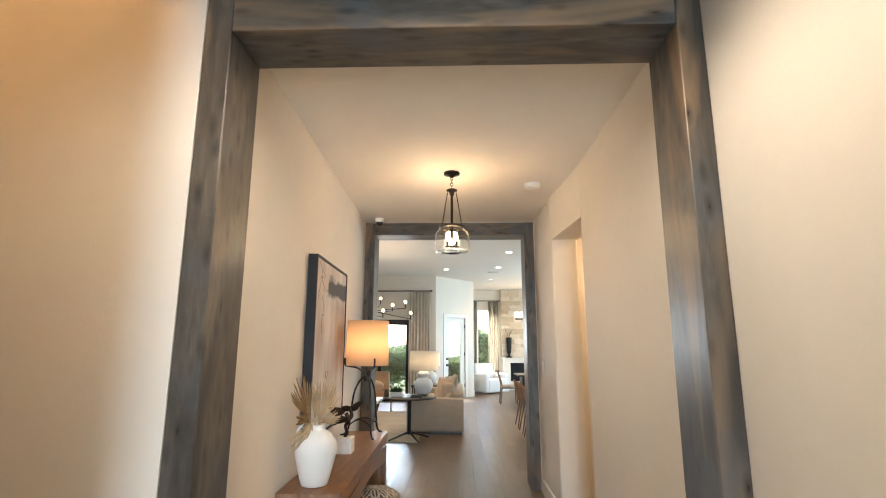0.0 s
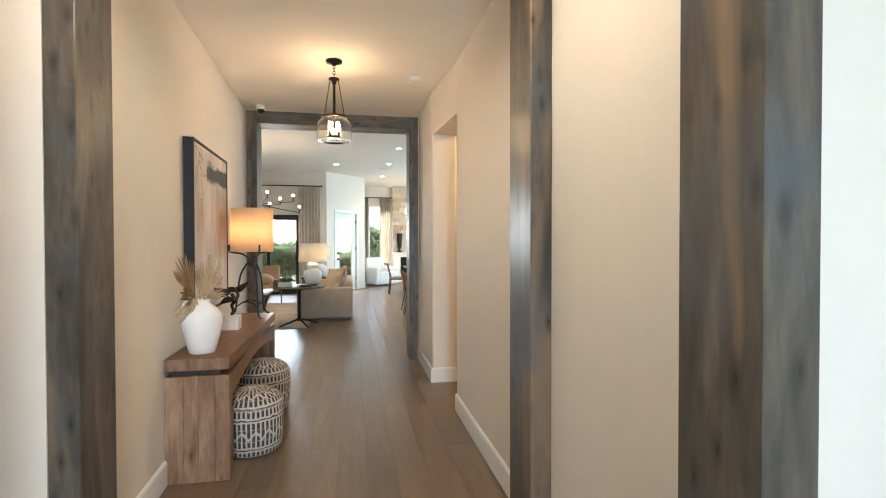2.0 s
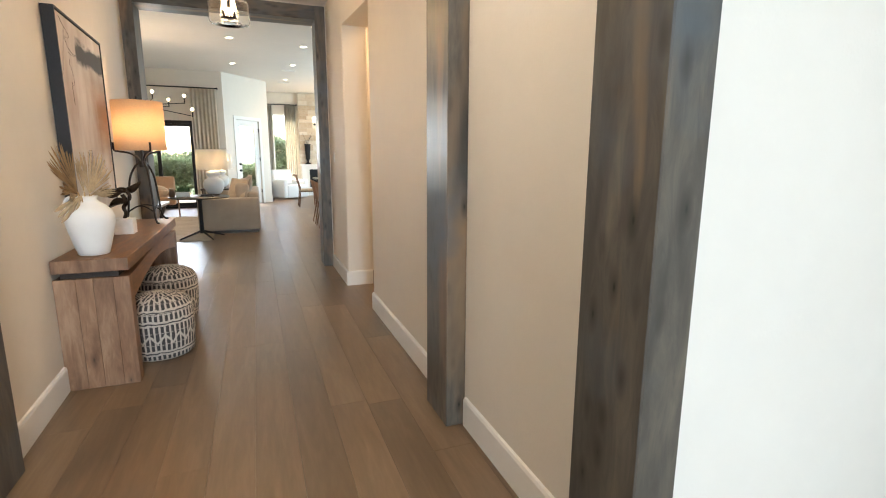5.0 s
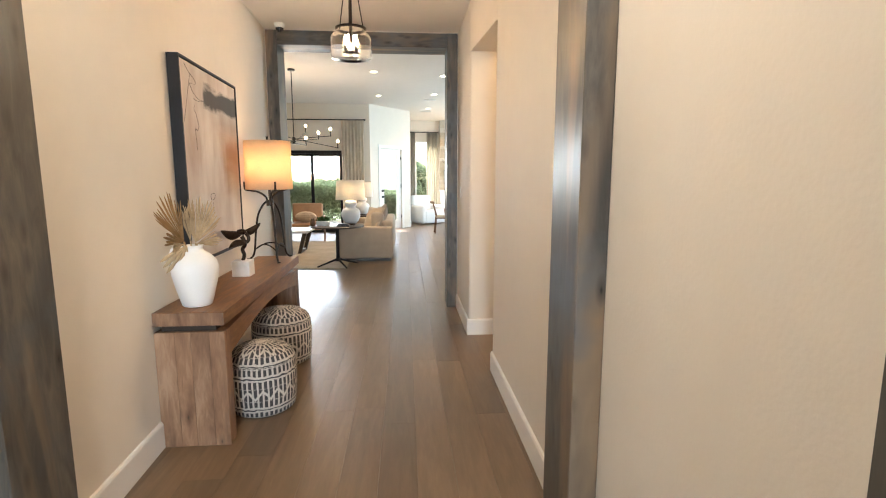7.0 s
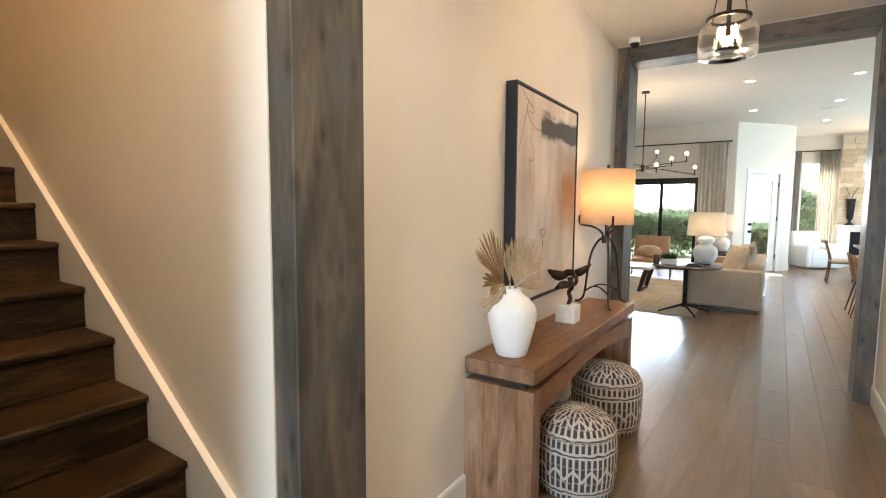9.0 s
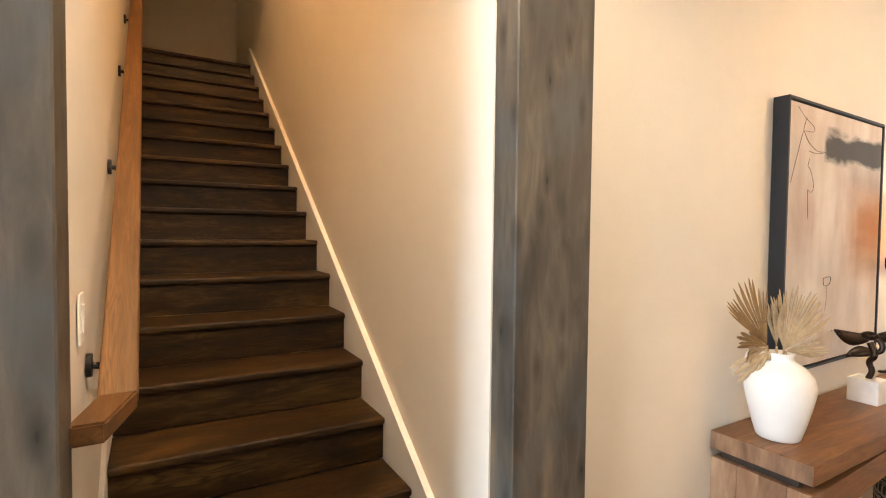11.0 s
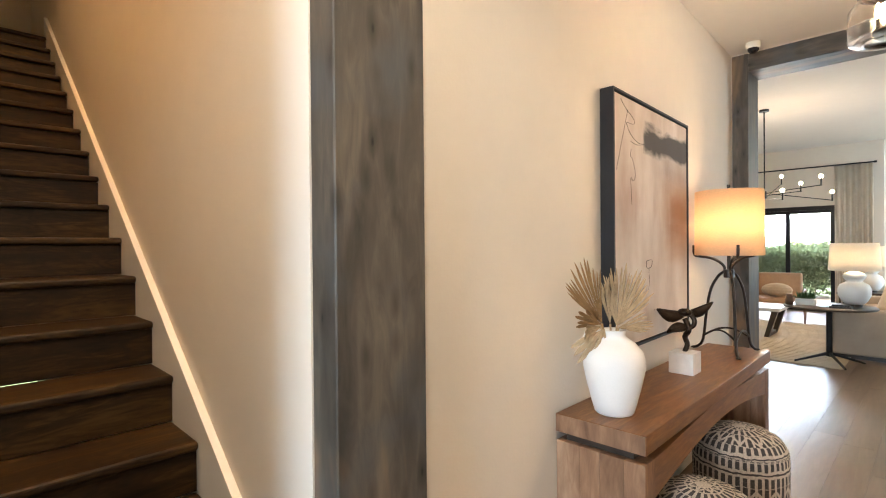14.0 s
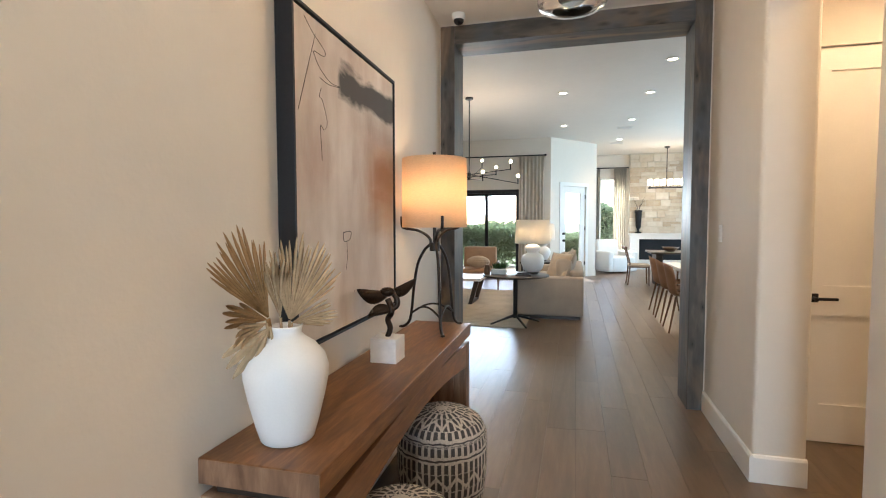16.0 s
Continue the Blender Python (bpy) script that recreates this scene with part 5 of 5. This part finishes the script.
wood_chair(2.426, 12.25, 90, "walnut dining chair with an upholstered seat")
wood_chair(3.274, 11.2, 180, "walnut dining chair drawn up to the dark table")
dt = thing("dining_table", 3.588, 12.4, 0, "dark wooden dining table", "table")
part("tabletop", box(B(), -0.95, 0.95, -0.5, 0.5, 0.71, 0.75, 0.006), M_DARKWOOD, dt)
for sx in (-0.75, 0.75):
    part("pedestal", box(B(), sx - 0.07, sx + 0.07, -0.3, 0.3, 0, 0.71, 0.01), M_DARKWOOD, dt)
bowl = thing("bowl", 3.086, 12.3, 0.7505, "wooden bowl on the dark table", "bowl")
part("body", lathe(B(), [(0.001, 0), (0.07, 0), (0.16, 0.07), (0.18, 0.10), (0.17, 0.10), (0.15, 0.075), (0.001, 0.02)], 24), M_CHAIRWOOD, bowl)

wt = thing("dining_table", 3.389, 8.0, 0, "white-topped dining table with tan shell chairs", "table")
part("tabletop", box(B(), -0.92, 0.9, -1.1, 1.1, 0.70, 0.75, 0.008, 2), M_WHITETOP, wt)
for sy in (-0.8, 0.8):
    part("pedestal", box(B(), -0.3, 0.3, sy - 0.05, sy + 0.05, 0, 0.70, 0.01), M_DARKWOOD, wt)


def shell_chair(x, y, turn):
    t = thing("dining_chair", x, y, 0, "tan leather shell dining chair with slim wooden legs", "chair", "shell chairs at the white table", turn=turn)
    bm = B()
    n, mrows = 12, []
    for j in range(11):
        v = j / 10
        row = []
        for i in range(n + 1):
            u = i / n * 2 - 1
            w = 0.22 * (1 - 0.18 * max(0, v - 0.55) / 0.45 * (1 + 0.9 * abs(u)))
            if v < 0.45:
                y0, z0 = -0.22 + 0.40 * v / 0.45, 0.46 - 0.02 * math.sin(math.pi * v / 0.45)
            else:
                k = (v - 0.45) / 0.55
                y0, z0 = 0.18 + 0.09 * k, 0.46 + 0.42 * k ** 1.1 - 0.05 * u * u * k
            row.append(bm.verts.new((u * w, y0 - 0.09 * u * u * min(1, v * 1.2), z0 + 0.05 * u * u * (1 - v))))
        mrows.append(row)
    for a, b in zip(mrows, mrows[1:]):
        for i in range(n):
            bm.faces.new((a[i], a[i + 1], b[i + 1], b[i])).smooth = True
    bmesh.ops.solidify(bm, geom=list(bm.faces), thickness=0.02)
    part("shell", bm, M_LEATHER, t)
    for sx in (-1, 1):
        for sy in (-1, 1):
            part("leg", cyl(B(), (sx * 0.22, sy * 0.22, 0), (sx * 0.14, sy * 0.13, 0.45), 0.009, 0.016, 10), M_CHAIRWOOD, t)
    return t


for y in (7.35, 8.0, 8.65):
    shell_chair(2.42, y, 90)

# ---- outside ----
ground = tagged(part("ground", box(B(), -600, 600, -600, 600, -0.5, -0.12), M_LAWN), "green lawn reaching to the horizon", "ground", kind="structure")
tagged(part("patio", box(B(), -6, 1.2, 12.86, 16.0, -0.119, -0.02), M_PATIO), "pale concrete patio outside the sliding door", "patio", kind="structure")


def hedge(x0, x1, y0, y1, h, count, seed, label):
    rh = random.Random(seed)
    t = thing("hedge", (x0 + x1) / 2, (y0 + y1) / 2, -0.12, label, "hedge", kind="stuff")
    vs, fs = [], []
    for _ in range(count):
        x, y = rh.uniform(x0, x1) - (x0 + x1) / 2, rh.uniform(y0, y1) - (y0 + y1) / 2
        top = h * (0.82 + 0.22 * noise.noise(Vector((x * 1.3 + seed, y, 0))))
        z = top * rh.random() ** 0.55
        s = rh.uniform(0.03, 0.075)
        d = Vector((rh.gauss(0, 1), rh.gauss(0, 1), rh.gauss(0, 1))).normalized()
        e = d.orthogonal().normalized()
        f = d.cross(e)
        c = Vector((x, y, z))
        k = len(vs)
        vs += [c - d * s, c + e * s * 0.5, c + d * s, c - e * s * 0.5 + f * s * 0.2]
        fs.append((k, k + 1, k + 2, k + 3))
    me = bpy.data.meshes.new("foliage")
    me.from_pydata([tuple(v) for v in vs], [], fs)
    me.materials.append(M_LEAF)
    o = new("foliage", me)
    o.parent = t
    bm = B()
    rr = random.Random(seed + 1)
    for _ in range(14):
        x = rr.uniform(x0, x1) - (x0 + x1) / 2
        tube(bm, ((x, 0, 0), (x + rr.uniform(-0.1, 0.1), 0.05, h * 0.4), (x + rr.uniform(-0.3, 0.3), 0, h * 0.8)), 0.02, 5, 0.006)
    part("stems", bm, M_CHAIRWOOD, t)
    return t


hedge(-6.5, -0.1, 16.8, 17.9, 1.75, 30000, 11, "dense green garden hedge behind the patio")
hedge(1.25, 3.2, 18.2, 19.2, 2.5, 9000, 12, "leafy green shrubs outside the nook window")
shrub = hedge(-0.1, 1.2, 16.8, 17.6, 1.35, 7000, 13, "small green shrub outside the garden door")

# ---- floorboards, last ----
floor = tagged(part("floor", box(B(), -5.4, 6.4, -5.3, 16.6, -0.12, -0.012), M_GAP), "wide brown oak plank floor with a low sheen", "floor", kind="structure")
BOARD, LONG = 0.19, 1.9
rf = random.Random(21)
rest = B()
near = 0
rows = int(math.ceil((6.2 + 5.2) / BOARD))
for r in range(rows):
    x0 = -5.2 + r * BOARD
    y = -5.1 - rf.uniform(0, LONG)
    while y < 16.4:
        ln = LONG * rf.choice((0.55, 0.8, 1.0, 1.0))
        a, b = max(y, -5.1), min(y + ln, 16.4)
        y += ln
        if b - a < 0.02:
            continue
        g = 0.0006
        if near < 300 and -0.3 < x0 < 2.35 and a < 14 and b > -1.2:
            o = part("plank", box(B(), -BOARD / 2 + g, BOARD / 2 - g, g, b - a - g, -0.012, 0.0), M_PLANK, floor)
            o.location = (x0 + BOARD / 2, a, rf.uniform(-0.0004, 0.0))
            near += 1
        else:
            box(rest, x0 + g, x0 + BOARD - g, a + g, b - g, -0.012, -0.0002)
tagged(part("plank_field", rest, M_PLANK, floor), kind="stuff")
